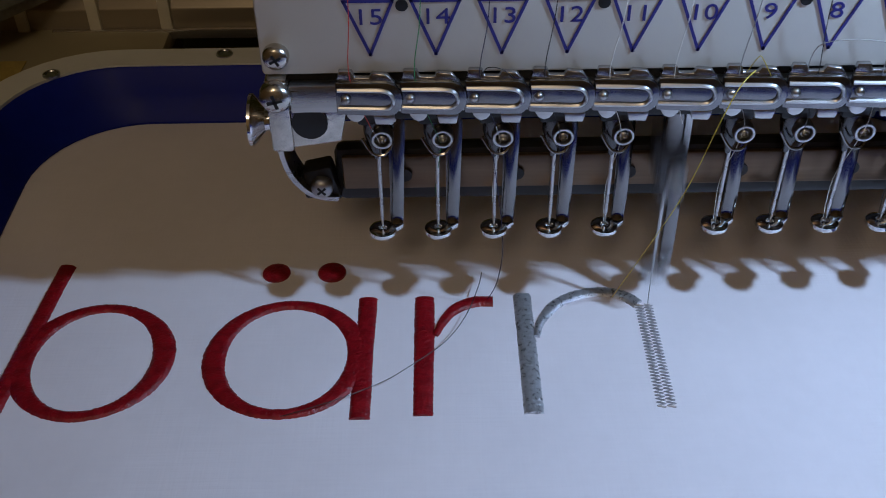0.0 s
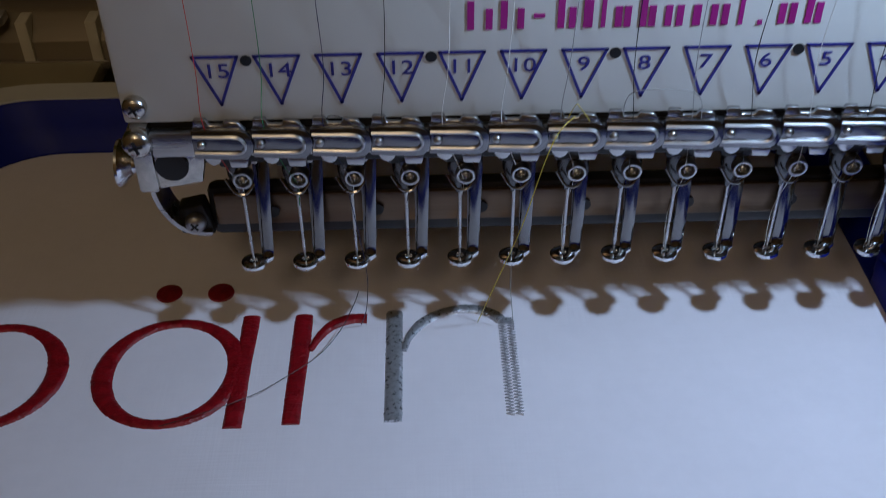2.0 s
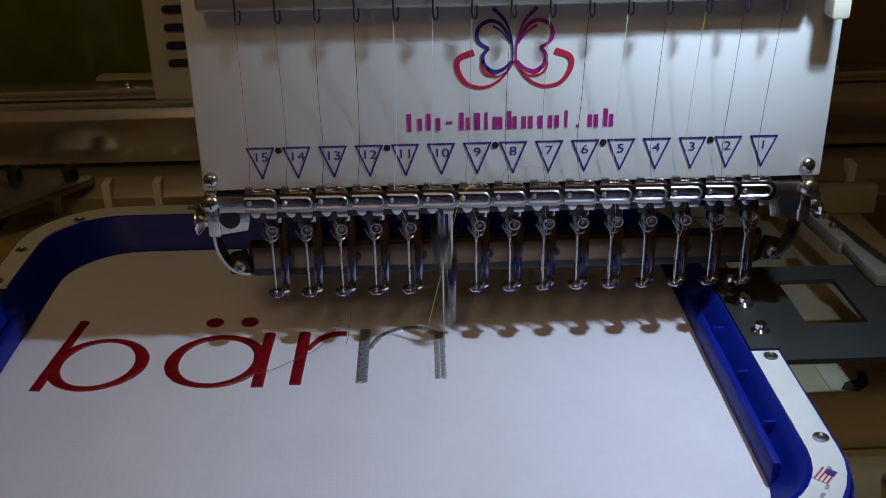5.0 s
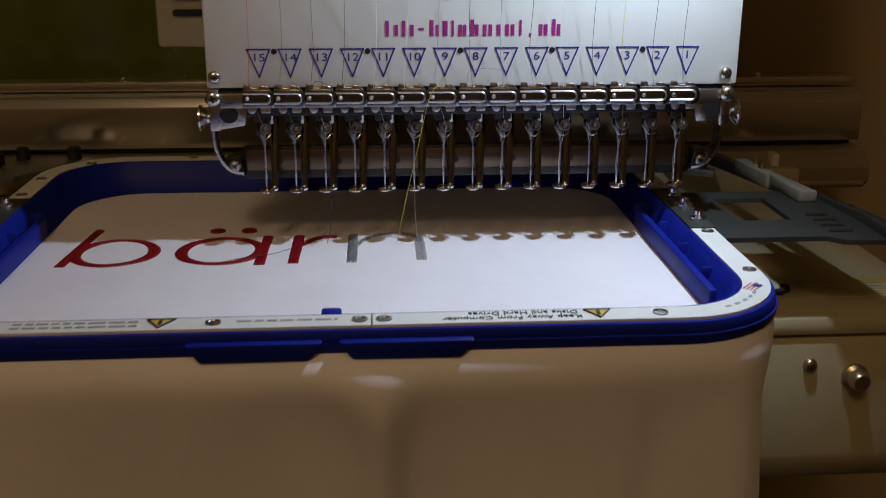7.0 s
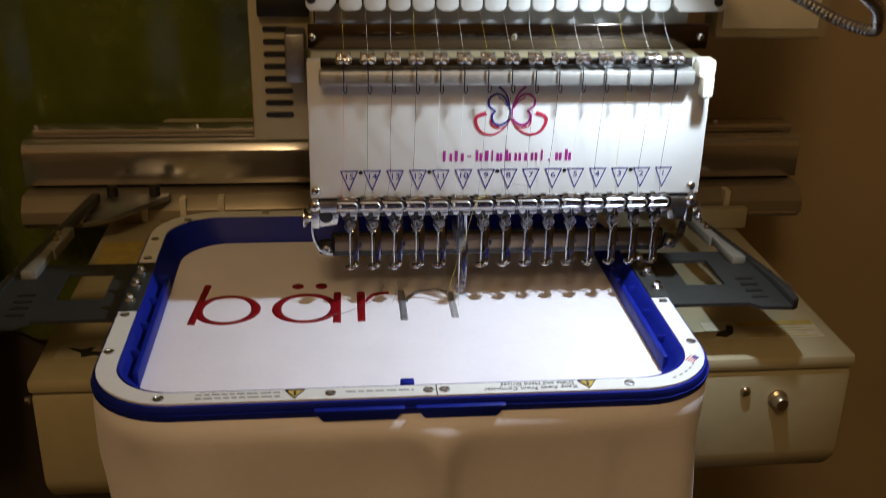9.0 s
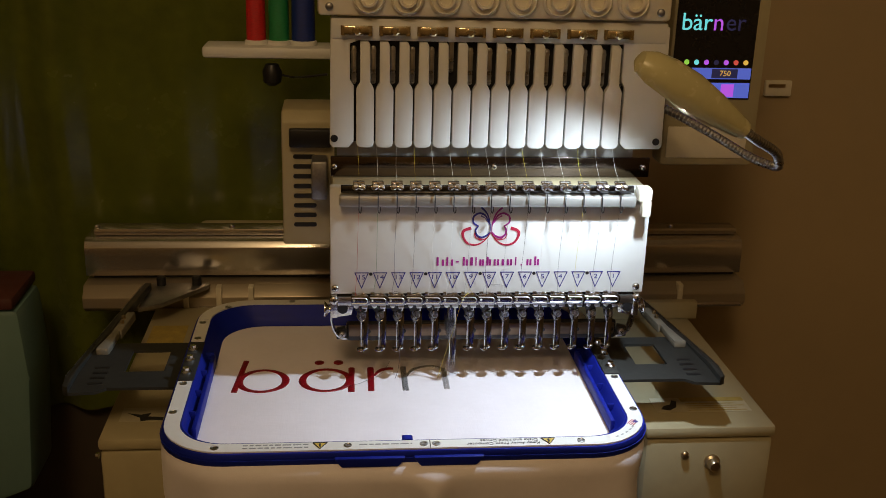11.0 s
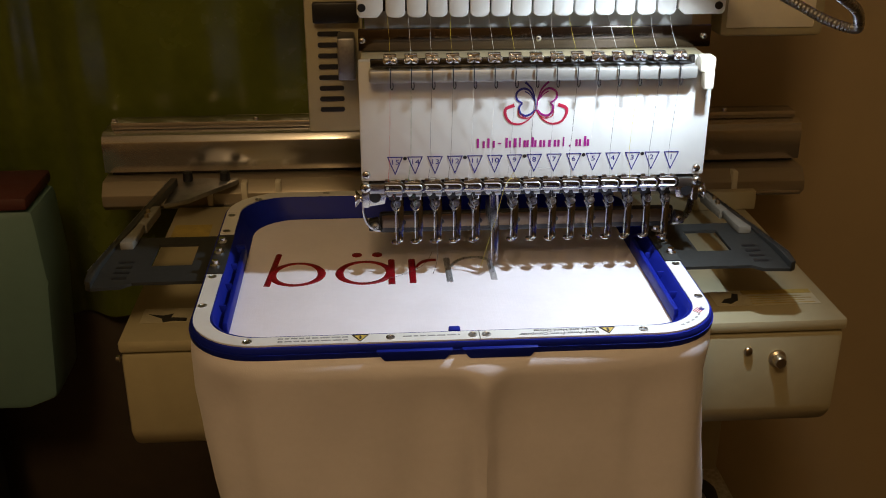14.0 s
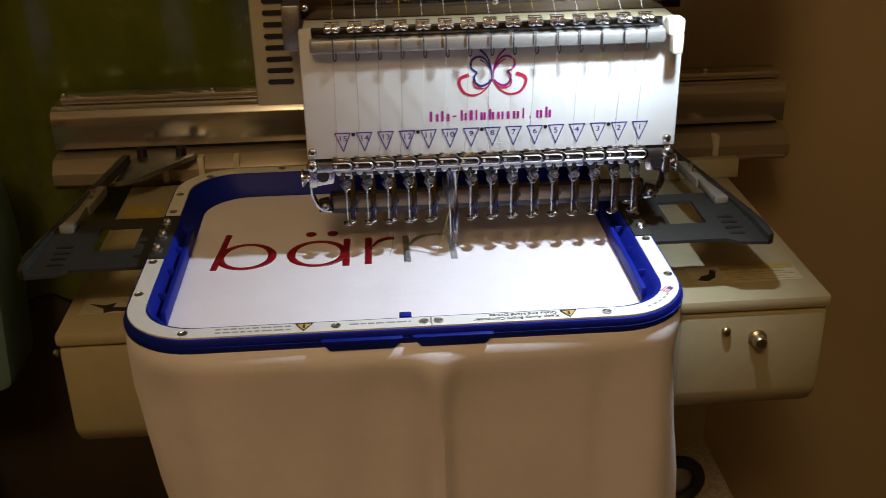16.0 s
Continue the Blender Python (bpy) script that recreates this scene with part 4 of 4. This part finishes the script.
for d in depth:
    row = []
    for i, p in enumerate(m_edge):
        c = Vector((-0.0815, 0.0, 0))
        f = noise.noise(Vector((p.x * 11, p.y * 11, 1.7 + d))) * 0.6 + noise.noise(Vector((p.x * 22, p.y * 22, d * 3))) * 0.35 + noise.noise(Vector((p.x * 48 + d * 9, p.y * 48, d * 22))) * 0.07
        pull = 1 - 0.08 * min(1, d / 0.30)
        x = c.x + (p.x - c.x) * pull
        x += 0.034 * min(1, max(0, d - 0.04) / 0.2) * max(0, (p.x - c.x) / 0.22) + 0.010 * min(1, max(0, d - 0.05) / 0.2) * max(0, (c.x - p.x) / 0.22)
        y = c.y + (p.y - c.y) * (1 - 0.10 * min(1, d / 0.3))
        out = Vector((p.x - c.x, p.y - c.y, 0)).normalized()
        amp = 0.024 * min(1, d / 0.14)
        bulge = 0.0125 * (1 - math.exp(-d / 0.010)) * (0.95 + 0.2 * noise.noise(Vector((p.x * 6, p.y * 6, 4.0)))) - 0.011 * (1 - math.exp(-max(0, d - 0.014) / 0.030))
        pleat = 0.0075 * math.sin(i * 0.34 + 6 * d) * min(1, d / 0.05) * max(0.0, 1 - min(abs(p.x - X0 - 0.03), abs(p.x - X1 + 0.03)) / 0.06)
        cx, cw = x + 0.066 - 0.010 * math.sin(d * 9), 0.0065 + 0.030 * math.exp(-d / 0.020)
        crease = (0.0085 * math.exp(-(cx / cw) ** 2)) * min(1, d / 0.03)
        row.append(bm.verts.new((x + out.x * (f * amp + 0.08 * bulge + pleat), y + out.y * (f * amp + bulge + crease + pleat), RZ - 0.0108 - d)))
    rows.append(row)
for a, b in zip(rows, rows[1:]):
    for i in range(N):
        bm.faces.new((a[i], a[(i + 1) % N], b[(i + 1) % N], b[i]))
part("hanging_cloth", bm, CLOTH, cloth, "loose white cloth hanging in soft folds")


def satin(bm, line, widths, h=0.0011, steps=4):
    """A raised satin-stitch column along a line of (x, y): a low rounded ridge with a slightly ragged edge."""
    n = len(line)
    rows = []
    for i, p in enumerate(line):
        p = Vector(p[:2])
        d = (Vector(line[min(i + 1, n - 1)][:2]) - Vector(line[max(i - 1, 0)][:2])).normalized()
        s = Vector((-d.y, d.x))
        w = widths[i] / 2 + random.uniform(-0.00016, 0.00016)
        row = []
        lift = random.uniform(-0.00004, 0.00007)
        for k in range(steps * 2 + 1):
            u = k / steps - 1
            q = p + s * (w * u)
            row.append(bm.verts.new((q.x, q.y, FZ + h * math.sqrt(max(0, 1 - 0.97 * u * u)) + (lift + random.uniform(-0.00003, 0.00003) if abs(u) < 1 else -0.0003))))
        rows.append(row)
    for a, b in zip(rows, rows[1:]):
        for k in range(len(a) - 1):
            bm.faces.new((a[k], a[k + 1], b[k + 1], b[k]))
    bm.faces.new(rows[0]), bm.faces.new(rows[-1])
    return bm


def straight(a, b, w, n=150):
    line = [Vector(a).lerp(Vector(b), i / n) for i in range(n + 1)]
    return line, [w] * (n + 1)


def bowl(cx, cy, rx, ry, a0, a1, w0, w1, n=300, thick=90):
    """An arc whose column swells towards the side angle `thick`."""
    line, ws = [], []
    for i in range(n + 1):
        a = radians(a0 + (a1 - a0) * i / n)
        line.append((cx + rx * math.cos(a), cy + ry * math.sin(a)))
        ws.append(w0 + (w1 - w0) * math.cos(a - radians(thick)) ** 2)
    return line, ws


random.seed(11)
bm = bmesh.new()
satin(bm, *straight((-0.2440, 0.0590), (-0.2505, -0.0145), 0.0062))
satin(bm, *bowl(-0.2235, 0.0110, 0.0235, 0.0248, -180, 180, 0.0044, 0.0078, thick=0))
part("letter_b", bm, REDSATIN, cloth, "red satin-stitched letter b")
bm = bmesh.new()
satin(bm, *straight((-0.1325, 0.0385), (-0.1333, -0.0170), 0.0066))
satin(bm, *bowl(-0.1590, 0.0108, 0.0240, 0.0252, 0, 360, 0.0044, 0.0078, thick=180))
for x in (-0.1665, -0.1463):
    lathe(bm, [(0.0052, -0.0004), (0.0050, 0.0006), (0.0038, 0.0011), (0, 0.0013)], Matrix.Translation((x, 0.0532, FZ)), 24)
part("letter_a", bm, REDSATIN, cloth, "red satin-stitched letter a with two dots")
bm = bmesh.new()
satin(bm, *straight((-0.1125, 0.0385), (-0.1132, -0.0163), 0.0070))
line = smooth_line([(-0.1090, 0.0195, 0), (-0.1060, 0.0270, 0), (-0.1015, 0.0330, 0), (-0.0950, 0.0362, 0), (-0.0885, 0.0362, 0)], 14)
satin(bm, line, [0.0020 + 0.0032 * min(1, i / 30) for i in range(len(line))])
part("letter_r", bm, REDSATIN, cloth, "red satin-stitched letter r")
bm = bmesh.new()
satin(bm, *straight((-0.0780, 0.0395), (-0.0782, -0.0160), 0.0064))
line = smooth_line([(-0.0745, 0.0180, 0), (-0.0725, 0.0255, 0), (-0.0670, 0.0335, 0), (-0.0590, 0.0385, 0), (-0.0500, 0.0402, 0), (-0.0420, 0.0380, 0), (-0.0375, 0.0335, 0)], 14)
satin(bm, line, [0.0020 + 0.0030 * min(1, i / 30) for i in range(len(line))])
letter_n = part("letter_n", bm, SILVER, cloth, "silver satin-stitched letter n, its second leg unfinished")
# loose zigzag underlay of the second leg
bm = bmesh.new()
LEG_TOP, LEG_END = Vector((-0.0358, 0.0330)), Vector((-0.0360, -0.0145))
for side in (-1, 1):
    pts = []
    for k in range(66):
        p = LEG_TOP.lerp(LEG_END, k / 65)
        pts.append((p.x + side * 0.0016 + (0.0013 if k % 2 else -0.0013), p.y, FZ + 0.0004))
    tube(bm, pts, 0.00040, 4)
part("underlay", bm, UNDERLAY, cloth, "loose zigzag of silver underlay stitches")
# satin sewn over the underlay of the second leg, in short lengths that come up through the cloth as the needle passes
LEG = []
for k in range(14):
    a, b = LEG_TOP.lerp(LEG_END, k / 18 - 0.02), LEG_TOP.lerp(LEG_END, (k + 1.04) / 18 - 0.02)
    bm = satin(bmesh.new(), *straight(a, b, 0.0060, 12))
    LEG.append(part("stitches", bm, SILVER, letter_n))

# threads on the cloth
part("thread_tail", tube(bmesh.new(), smooth_line([(-0.158, -0.0160, FZ + 0.001), (-0.150, -0.0145, FZ + 0.0025), (-0.138, -0.010, FZ + 0.003), (-0.126, -0.003, FZ + 0.0022), (-0.1175, 0.003, FZ + 0.0028), (-0.1060, 0.014, FZ + 0.0025), (-0.0985, 0.026, FZ + 0.003), (-0.0935, 0.040, FZ + 0.004), (-0.0920, 0.048, FZ + 0.0035)], 6), 0.00016, 4), THREADS["black"], cloth, "thin dark loose thread end")

# ---- threads on the machine ----
random.seed(5)
COLS = {15: "red", 14: "green", 13: "navy", 12: "black", 11: "white", 10: "white", 9: "grey", 8: "black", 7: "grey", 6: "black", 5: "white", 4: "black", 3: "yellow", 2: "black", 1: "black"}
for n in range(1, 16):
    x = nx(n)
    top = (x - 0.0035, -0.0150, 0.1655)
    end = (x - (0.006 if n > 8 else 0.002), -0.0030, 0.0775)
    mid = (x - 0.0040 + random.uniform(-0.0006, 0.0004), -0.0085, 0.125)
    low = (x - 0.0045 + random.uniform(-0.0005, 0.0005), -0.0055, 0.098)
    pts = smooth_line([top, mid, low, end, (x - 0.001, -0.0012, 0.0600)], 6)
    part("thread", tube(bmesh.new(), pts, 0.00013, 4), THREADS[COLS[n]], machine)
    pts = smooth_line([(x - 0.003 + random.uniform(-0.002, 0.004), 0.047, 0.223), (x - 0.0028, 0.020, 0.204), (x - 0.0030, -0.010, 0.190)], 4)
    part("thread", tube(bmesh.new(), pts, 0.00013, 4), THREADS["white" if n % 3 else "yellow"], machine)
    pts = smooth_line([(x - 0.001, -0.0012, 0.0600), (x + 0.001, 0.0060, 0.0480), (x - 0.0006, 0.0115, 0.0300), (x, 0.0118, 0.0130)], 5)
    if n != 10:
        part("thread", tube(bmesh.new(), pts, 0.00012, 4), THREADS["white" if n % 2 else COLS[n]], machine)
part("thread", tube(bmesh.new(), smooth_line([(nx(9) - 0.002, -0.004, 0.079), (nx(10) + 0.011, -0.009, 0.0770), (nx(10) + 0.007, -0.011, 0.068), (nx(10) + 0.001, -0.008, 0.040), (nx(10) - 0.006, 0.004, 0.005), (nx(10) - 0.011, 0.016, FZ + 0.001)], 6), 0.00017, 4), THREADS["yellow"], machine, "loose yellow thread")
part("thread", tube(bmesh.new(), smooth_line([(nx(13) - 0.001, 0.008, 0.044), (nx(13) + 0.003, 0.009, 0.010), (nx(13) + 0.002, 0.011, -0.010), (nx(13) - 0.0010, 0.016, FZ + 0.001)], 6), 0.00016, 4), THREADS["navy"], machine, "loose navy thread")
for x0, x1, h, col in ((nx(13) - 0.006, nx(13) + 0.004, 0.081, "black"), (nx(8) - 0.005, nx(8) + 0.019, 0.087, "grey"), (nx(9) - 0.004, nx(9) + 0.003, 0.083, "yellow")):
    part("thread", tube(bmesh.new(), smooth_line([(x0, -0.002, 0.0765), (x0 + 0.002, -0.004, h), (x1 - 0.004, -0.005, h), (x1, -0.003, 0.0765)], 6), 0.00014, 4), THREADS[col], machine)

# ---- gooseneck lamp at the head's side ----
lamp = thing("gooseneck_lamp", "ivory gooseneck work lamp, switched on", "lamp")
ax0, ax1 = Vector((0.1025, -0.103, 0.3235)), Vector((0.2030, -0.097, 0.2655))
ax = (ax1 - ax0)
turn = ax.to_track_quat("Z", "Y").to_matrix().to_4x4()
bm = lathe(bmesh.new(), [(0.002, -0.002), (0.011, 0.0), (0.0165, 0.010), (0.0200, 0.030), (0.0200, 0.055), (0.0165, 0.080), (0.0115, 0.105), (0.0080, 0.118), (0.0, 0.121)], Matrix.Translation(ax0) @ turn, 24)
for v in bm.verts:
    d = (v.co - ax0).cross(ax.normalized())
    h = v.co - (ax0 + ax * ((v.co - ax0).dot(ax) / ax.length_squared))
    if h.dot(Vector((-0.35, 0.45, -0.82))) > 0.0045:
        v.co -= Vector((-0.35, 0.45, -0.82)).normalized() * (h.dot(Vector((-0.35, 0.45, -0.82)).normalized()) - 0.0045)
part("shade", bm, SHADE, lamp, "glossy ivory lamp shade")
bm = tube(bmesh.new(), [tuple(ax0 + Vector((0.001, 0.001, -0.007))), tuple(ax0.lerp(ax1, 0.5) + Vector((-0.005, 0.004, -0.0125))), tuple(ax1 + Vector((-0.004, 0.002, -0.006)))], 0.0018, 6)
part("shade_edge", bm, BRASS, lamp)
neck = smooth_line([tuple(ax1), (0.2220, -0.085, 0.2540), (0.2520, -0.055, 0.2370), (0.2680, -0.030, 0.2240), (0.2740, -0.014, 0.2120), (0.2560, 0.008, 0.2160), (0.2355, 0.030, 0.2270), (0.2127, 0.050, 0.2385), (0.1885, 0.080, 0.2490), (0.1450, 0.105, 0.2650)], 8)
part("neck", tube(bmesh.new(), neck, 0.0042, 12), DULL, lamp, "chrome gooseneck")
bm = bmesh.new()
for i, p in enumerate(neck[::1]):
    if 1 < i < len(neck) - 1:
        q4 = (neck[i + 1] - p).to_track_quat("Z", "Y").to_matrix().to_4x4()
        lathe(bm, [(0.0040, -0.0012), (0.0048, 0.0), (0.0040, 0.0012)], Matrix.Translation(p) @ q4, 12)
part("neck_ribbing", bm, STEEL, lamp)

# ---- control panel with its lit screen ----
control = thing("control_panel", "beige control box with a lit colour touch screen", "control panel")
part("box", B(0.2000, 0.3080, 0.140, 0.175, 0.1700, 0.440, 0.006), CREAM, control)
SY = 0.1385
screen = part("screen", B(0.2040, 0.2930, SY, 0.1398, 0.2460, 0.425), GLASSY, control, "dark screen with coloured buttons")


def lit(x0, x1, z0, z1, mat, layer=1):
    part("screen_field", B(x0, x1, SY - 0.0003 * layer, SY - 0.0003 * (layer - 1) - 0.00005, z0, z1), mat, screen)


G_BLUE, G_DARK, G_CYAN, G_VIOLET = glowing("lit_blue", (0.10, 0.16, 0.75), 0.7), glowing("lit_navy", (0.03, 0.03, 0.10), 0.5), glowing("lit_cyan", (0.15, 0.75, 0.85), 0.9), glowing("lit_violet", (0.45, 0.10, 0.85), 0.9)
G_AMBER, G_GREEN, G_RED = glowing("lit_amber", (0.8, 0.5, 0.1), 0.8), glowing("lit_green", (0.3, 0.75, 0.1), 0.8), glowing("lit_red", (0.7, 0.1, 0.08), 0.7)
lit(0.2050, 0.2920, 0.2475, 0.2640, G_BLUE)
lit(0.2050, 0.2920, 0.2680, 0.2800, G_BLUE)
lit(0.2480, 0.2770, 0.2690, 0.2790, G_DARK, 2)
for k in range(5):
    x = 0.2090 + 0.0170 * k
    lit(x, x + 0.0145, 0.2490, 0.2625, (G_VIOLET, G_CYAN, G_BLUE, G_VIOLET, G_BLUE)[k], 2)
for k, g in enumerate((G_GREEN, G_CYAN, G_VIOLET, G_DARK, G_VIOLET, G_RED, G_AMBER)):
    part("colour_dot", lathe(bmesh.new(), [(0.0028, 0), (0.0028, 0.0004), (0, 0.0005)], Matrix.Translation((0.2190 + 0.0110 * k, SY, 0.2860)) @ FACING, 14), g, screen)
letters("750", 0.0085, G_AMBER, screen, "speed_figure", Matrix.Translation((0.2630, SY - 0.0008, 0.2740)) @ FACING)
letters("b\u00e4r", 0.026, G_CYAN, screen, "screen_word", Matrix.Translation((0.2260, SY - 0.0004, 0.3280)) @ FACING)
letters("n", 0.026, G_VIOLET, screen, "screen_word", Matrix.Translation((0.2500, SY - 0.0004, 0.3280)) @ FACING)
letters("er", 0.026, G_DARK, screen, "screen_word", Matrix.Translation((0.2690, SY - 0.0004, 0.3280)) @ FACING)
part("keypad", B(0.2060, 0.2960, SY, 0.1398, 0.1800, 0.2150, 0.001), IVORY, control, "worn pale keypad")

control.location = (0.007, 0.0, 0.003)
switch = thing("wall_switch", "small ivory wall label plate", "wall plate")
part("plate", B(0.4667, 0.5067, 0.4920, 0.4995, 0.1890, 0.2120, 0.002), IVORY, switch)
part("print_bar", B(0.4710, 0.4960, 0.4912, 0.4919, 0.2020, 0.2070), BRASS, switch)

# ---- thread stand with three cones ----
stand = thing("cone_shelf", "white shelf for thread cones beside the head", "shelf")
part("board", B(-0.297, -0.120, 0.205, 0.255, 0.2755, 0.2885, 0.004), WHITE, stand)
sensor = part("thread_sensor", lathe(bmesh.new(), [(0.004, -0.012), (0.010, -0.008), (0.011, 0.004), (0.007, 0.012), (0.0, 0.013)], Matrix.Translation((-0.2220, 0.220, 0.2560)), 16), BLACK, stand)
part("sensor_cable", tube(bmesh.new(), smooth_line([(-0.212, 0.22, 0.2560), (-0.198, 0.22, 0.2535), (-0.185, 0.185, 0.2600), (-0.160, 0.18, 0.2640)], 6), 0.0014, 6), BLACK, stand)
for x, r, name in ((-0.2392, 0.0108, "red"), (-0.2140, 0.0115, "green"), (-0.1870, 0.0132, "blue")):
    cone = thing("thread_cone", name + " thread cone standing on the white shelf", "thread cone", group="thread cones")
    mat = material(name + "_cone_thread", dict(red=(0.55, 0.015, 0.02), green=(0.01, 0.22, 0.07), blue=(0.01, 0.03, 0.22))[name], 0.45, vary=0.25, scale=200, stretch=(1, 1, 6), bump=0.4, bump_scale=700)
    part("foot", lathe(bmesh.new(), [(r + 0.002, 0), (r + 0.002, 0.004), (r, 0.005), (0, 0.005)], Matrix.Translation((x, 0.23, 0.2887)), 24), LABELW, cone)
    part("winding", lathe(bmesh.new(), [(r, 0.005), (r, 0.006), (r * 0.97, 0.045), (r * 0.9, 0.085), (0, 0.087)], Matrix.Translation((x, 0.23, 0.2887)), 24), mat, cone)

# ---- stand foot, bin and sack below ----
foot = thing("machine_stand", "cream stand leg on a speckled foot board with a black wheel", "stand")
part("leg", B(0.2550, 0.3200, 0.285, 0.340, -0.460, -0.186, 0.008), CREAM, foot)
part("foot_board", prism(bmesh.new(), round_rect(0.16, 0.372, 0.20, 0.46, 0.03, 6), "z", -0.575, -0.552), SPECKLE, foot)
wheel = part("wheel", tube(bmesh.new(), [(0.286 + 0.030 * math.cos(a), 0.282, -0.508 + 0.030 * math.sin(a)) for a in [2 * math.pi * k / 28 for k in range(29)]], 0.0085, 10), RUBBER, foot)
part("hub", lathe(bmesh.new(), [(0.024, -0.006), (0.026, 0.0), (0.010, 0.008), (0, 0.008)], Matrix.Translation((0.286, 0.284, -0.508)) @ FACING, 20), DULL, wheel)
part("pedestal", B(0.20, 0.34, 0.25, 0.40, -0.95, -0.576), GREY, foot)
bin_ = thing("plastic_bin", "pale teal plastic storage bin", "bin")
bm = bmesh.new()
prism(bm, [(-0.985, -0.302), (-0.578, -0.302), (-0.540, -0.287), (-0.529, -0.130), (-0.535, -0.038), (-1.0, -0.038)], "y", 0.25, 0.35, 0.010)
part("body", bm, TEAL, bin_)
part("lid", B(-1.0, -0.540, 0.248, 0.352, -0.0375, -0.022, 0.004), material("dull_red_lid", (0.08, 0.022, 0.018), 0.6), bin_)
part("support", B(-0.95, -0.66, 0.26, 0.345, -0.95, -0.303), BLACK, bin_)
tub = thing("plastic_tub", "pale plastic tub standing on the bin", "tub")
part("body", lathe(bmesh.new(), [(0.05, 0), (0.044, 0.045), (0.040, 0.045), (0.046, 0.004), (0, 0.004)], Matrix.Translation((-0.640, 0.30, -0.0215)), 24), LABELW, tub)
sack = thing("cloth_sack", "dark blue bag lying in the shade below the machine", "bag")
bm = bmesh.new()
bmesh.ops.create_icosphere(bm, subdivisions=4, radius=1)
for v in bm.verts:
    k = 1 + 0.25 * noise.noise(v.co * 2.2)
    v.co = Vector((-0.335 + v.co.x * 0.11 * k, 0.30 + v.co.y * 0.09 * k, -0.84 + max(-0.11, v.co.z * 0.26 * k)))
part("body", bm, material("navy_cloth", (0.012, 0.016, 0.08), 0.8, vary=0.3, scale=20, bump=0.3, bump_scale=80), sack)

HOOP_AT = [(0.0, -0.0006, -0.0204), (0.5, -0.0004, -0.0198), (1.0, 0.0052, -0.0166), (1.5, 0.0048, -0.0159), (2.0, -0.0004, -0.0157), (2.5, -0.0017, -0.0135), (3.0, -0.0020, -0.0116), (3.5, -0.0020, -0.0101), (5.8, 0.0009, -0.0055), (6.0, -0.0028, -0.0067), (6.5, -0.0029, -0.0044), (7.0, 0.0032, -0.0029), (7.5, 0.0032, -0.0022), (8.0, 0.0036, -0.0012), (8.5, 0.0032, -0.0009), (9.0, -0.0045, 0.0016), (9.5, -0.0052, 0.0034), (10.0, -0.0010, 0.0043), (10.2, 0.0015, 0.0049), (12.3, 0.0013, 0.0112), (12.5, -0.0053, 0.0126), (13.0, -0.0034, 0.0126), (13.5, -0.0026, 0.0133), (14.0, 0.0024, 0.0144), (14.5, 0.0023, 0.0150), (15.0, -0.0020, 0.0164), (15.5, 0.0024, 0.0182), (16.0, 0.0030, 0.0195)]


def hoop_way():
    """Where the frame drive stands, time by time: it feeds slowly back and steps from side to side with each stitch."""
    rows, known = [], [k for k in HOOP_AT]
    for i in range(161):
        t = i / 10
        (t0, x0, y0), (t1, x1, y1) = max((k for k in known if k[0] <= t), key=lambda k: k[0]), min((k for k in known if k[0] >= t), key=lambda k: k[0])
        f = (t - t0) / (t1 - t0) if t1 > t0 else 0
        x, y = x0 + (x1 - x0) * f, y0 + (y1 - y0) * f
        if 0 < f < 1:
            x = 0.0028 * (1 if i % 2 else -1)
        for dt in (-1 / 30, 1 / 30):
            if 0 <= t + dt <= 16:
                rows.append((t + dt, x, y))
        if t in (0, 16):
            rows.append((t, x, y))
    return sorted(rows)


# height of the sewing needle unit: 0 up, 1 down on the cloth; between stitches it goes up and down all the time
NEEDLE_DOWN = (1.5, 2.3, 2.6, 3.0, 6.0, 6.1, 6.4, 6.5, 14.5)
NEEDLE_UP = (2.0, 2.5, 2.9, 5.8, 6.7, 7.0, 7.5)
STROKE = 0.0358


def needle_way():
    rows, state = [], 0.0
    for i in range(481):
        t = i / 30
        level = (0.0, 0.95, 0.55, 0.05, 0.9)[i % 5]
        rows.append([t, level])
    for k in range(0, 161):
        t, i = k / 10, k * 3
        if t in NEEDLE_DOWN:
            near = (0.7, 1.0, 0.75)
        elif t in NEEDLE_UP:
            near = (0.0, 0.0, 0.0)
        else:
            near = (0.0, 0.5, 1.0) if k % 2 else (1.0, 0.5, 0.0)
        for d, v in zip((-1, 0, 1), near):
            if 0 <= i + d <= 480:
                rows[i + d][1] = v
    return rows


def motions():
    way = hoop_way()
    for ob in (hoop, cloth, *ARMS):
        walk(ob, [(t, pose(x, y, 0)) for t, x, y in way])
    walk(beam, [(t, pose(0, y, 0)) for t, x, y in way])
    for k, ob in enumerate(LEG):
        sewn = 2.0 + 1.25 * k
        rows = [(0, pose(0, 0, -0.0022)), (16, pose(0, 0, 0 if sewn < 16 else -0.0022))]
        if sewn < 15.5:
            rows[1:1] = [(sewn - 0.2, pose(0, 0, -0.0022)), (sewn, pose(0, 0, 0))]
        walk(ob, rows)
    walk(units[10], [(t, pose(nx(10), FOOT_Y, FOOT_Z - STROKE * v)) for t, v in needle_way()])


motions()
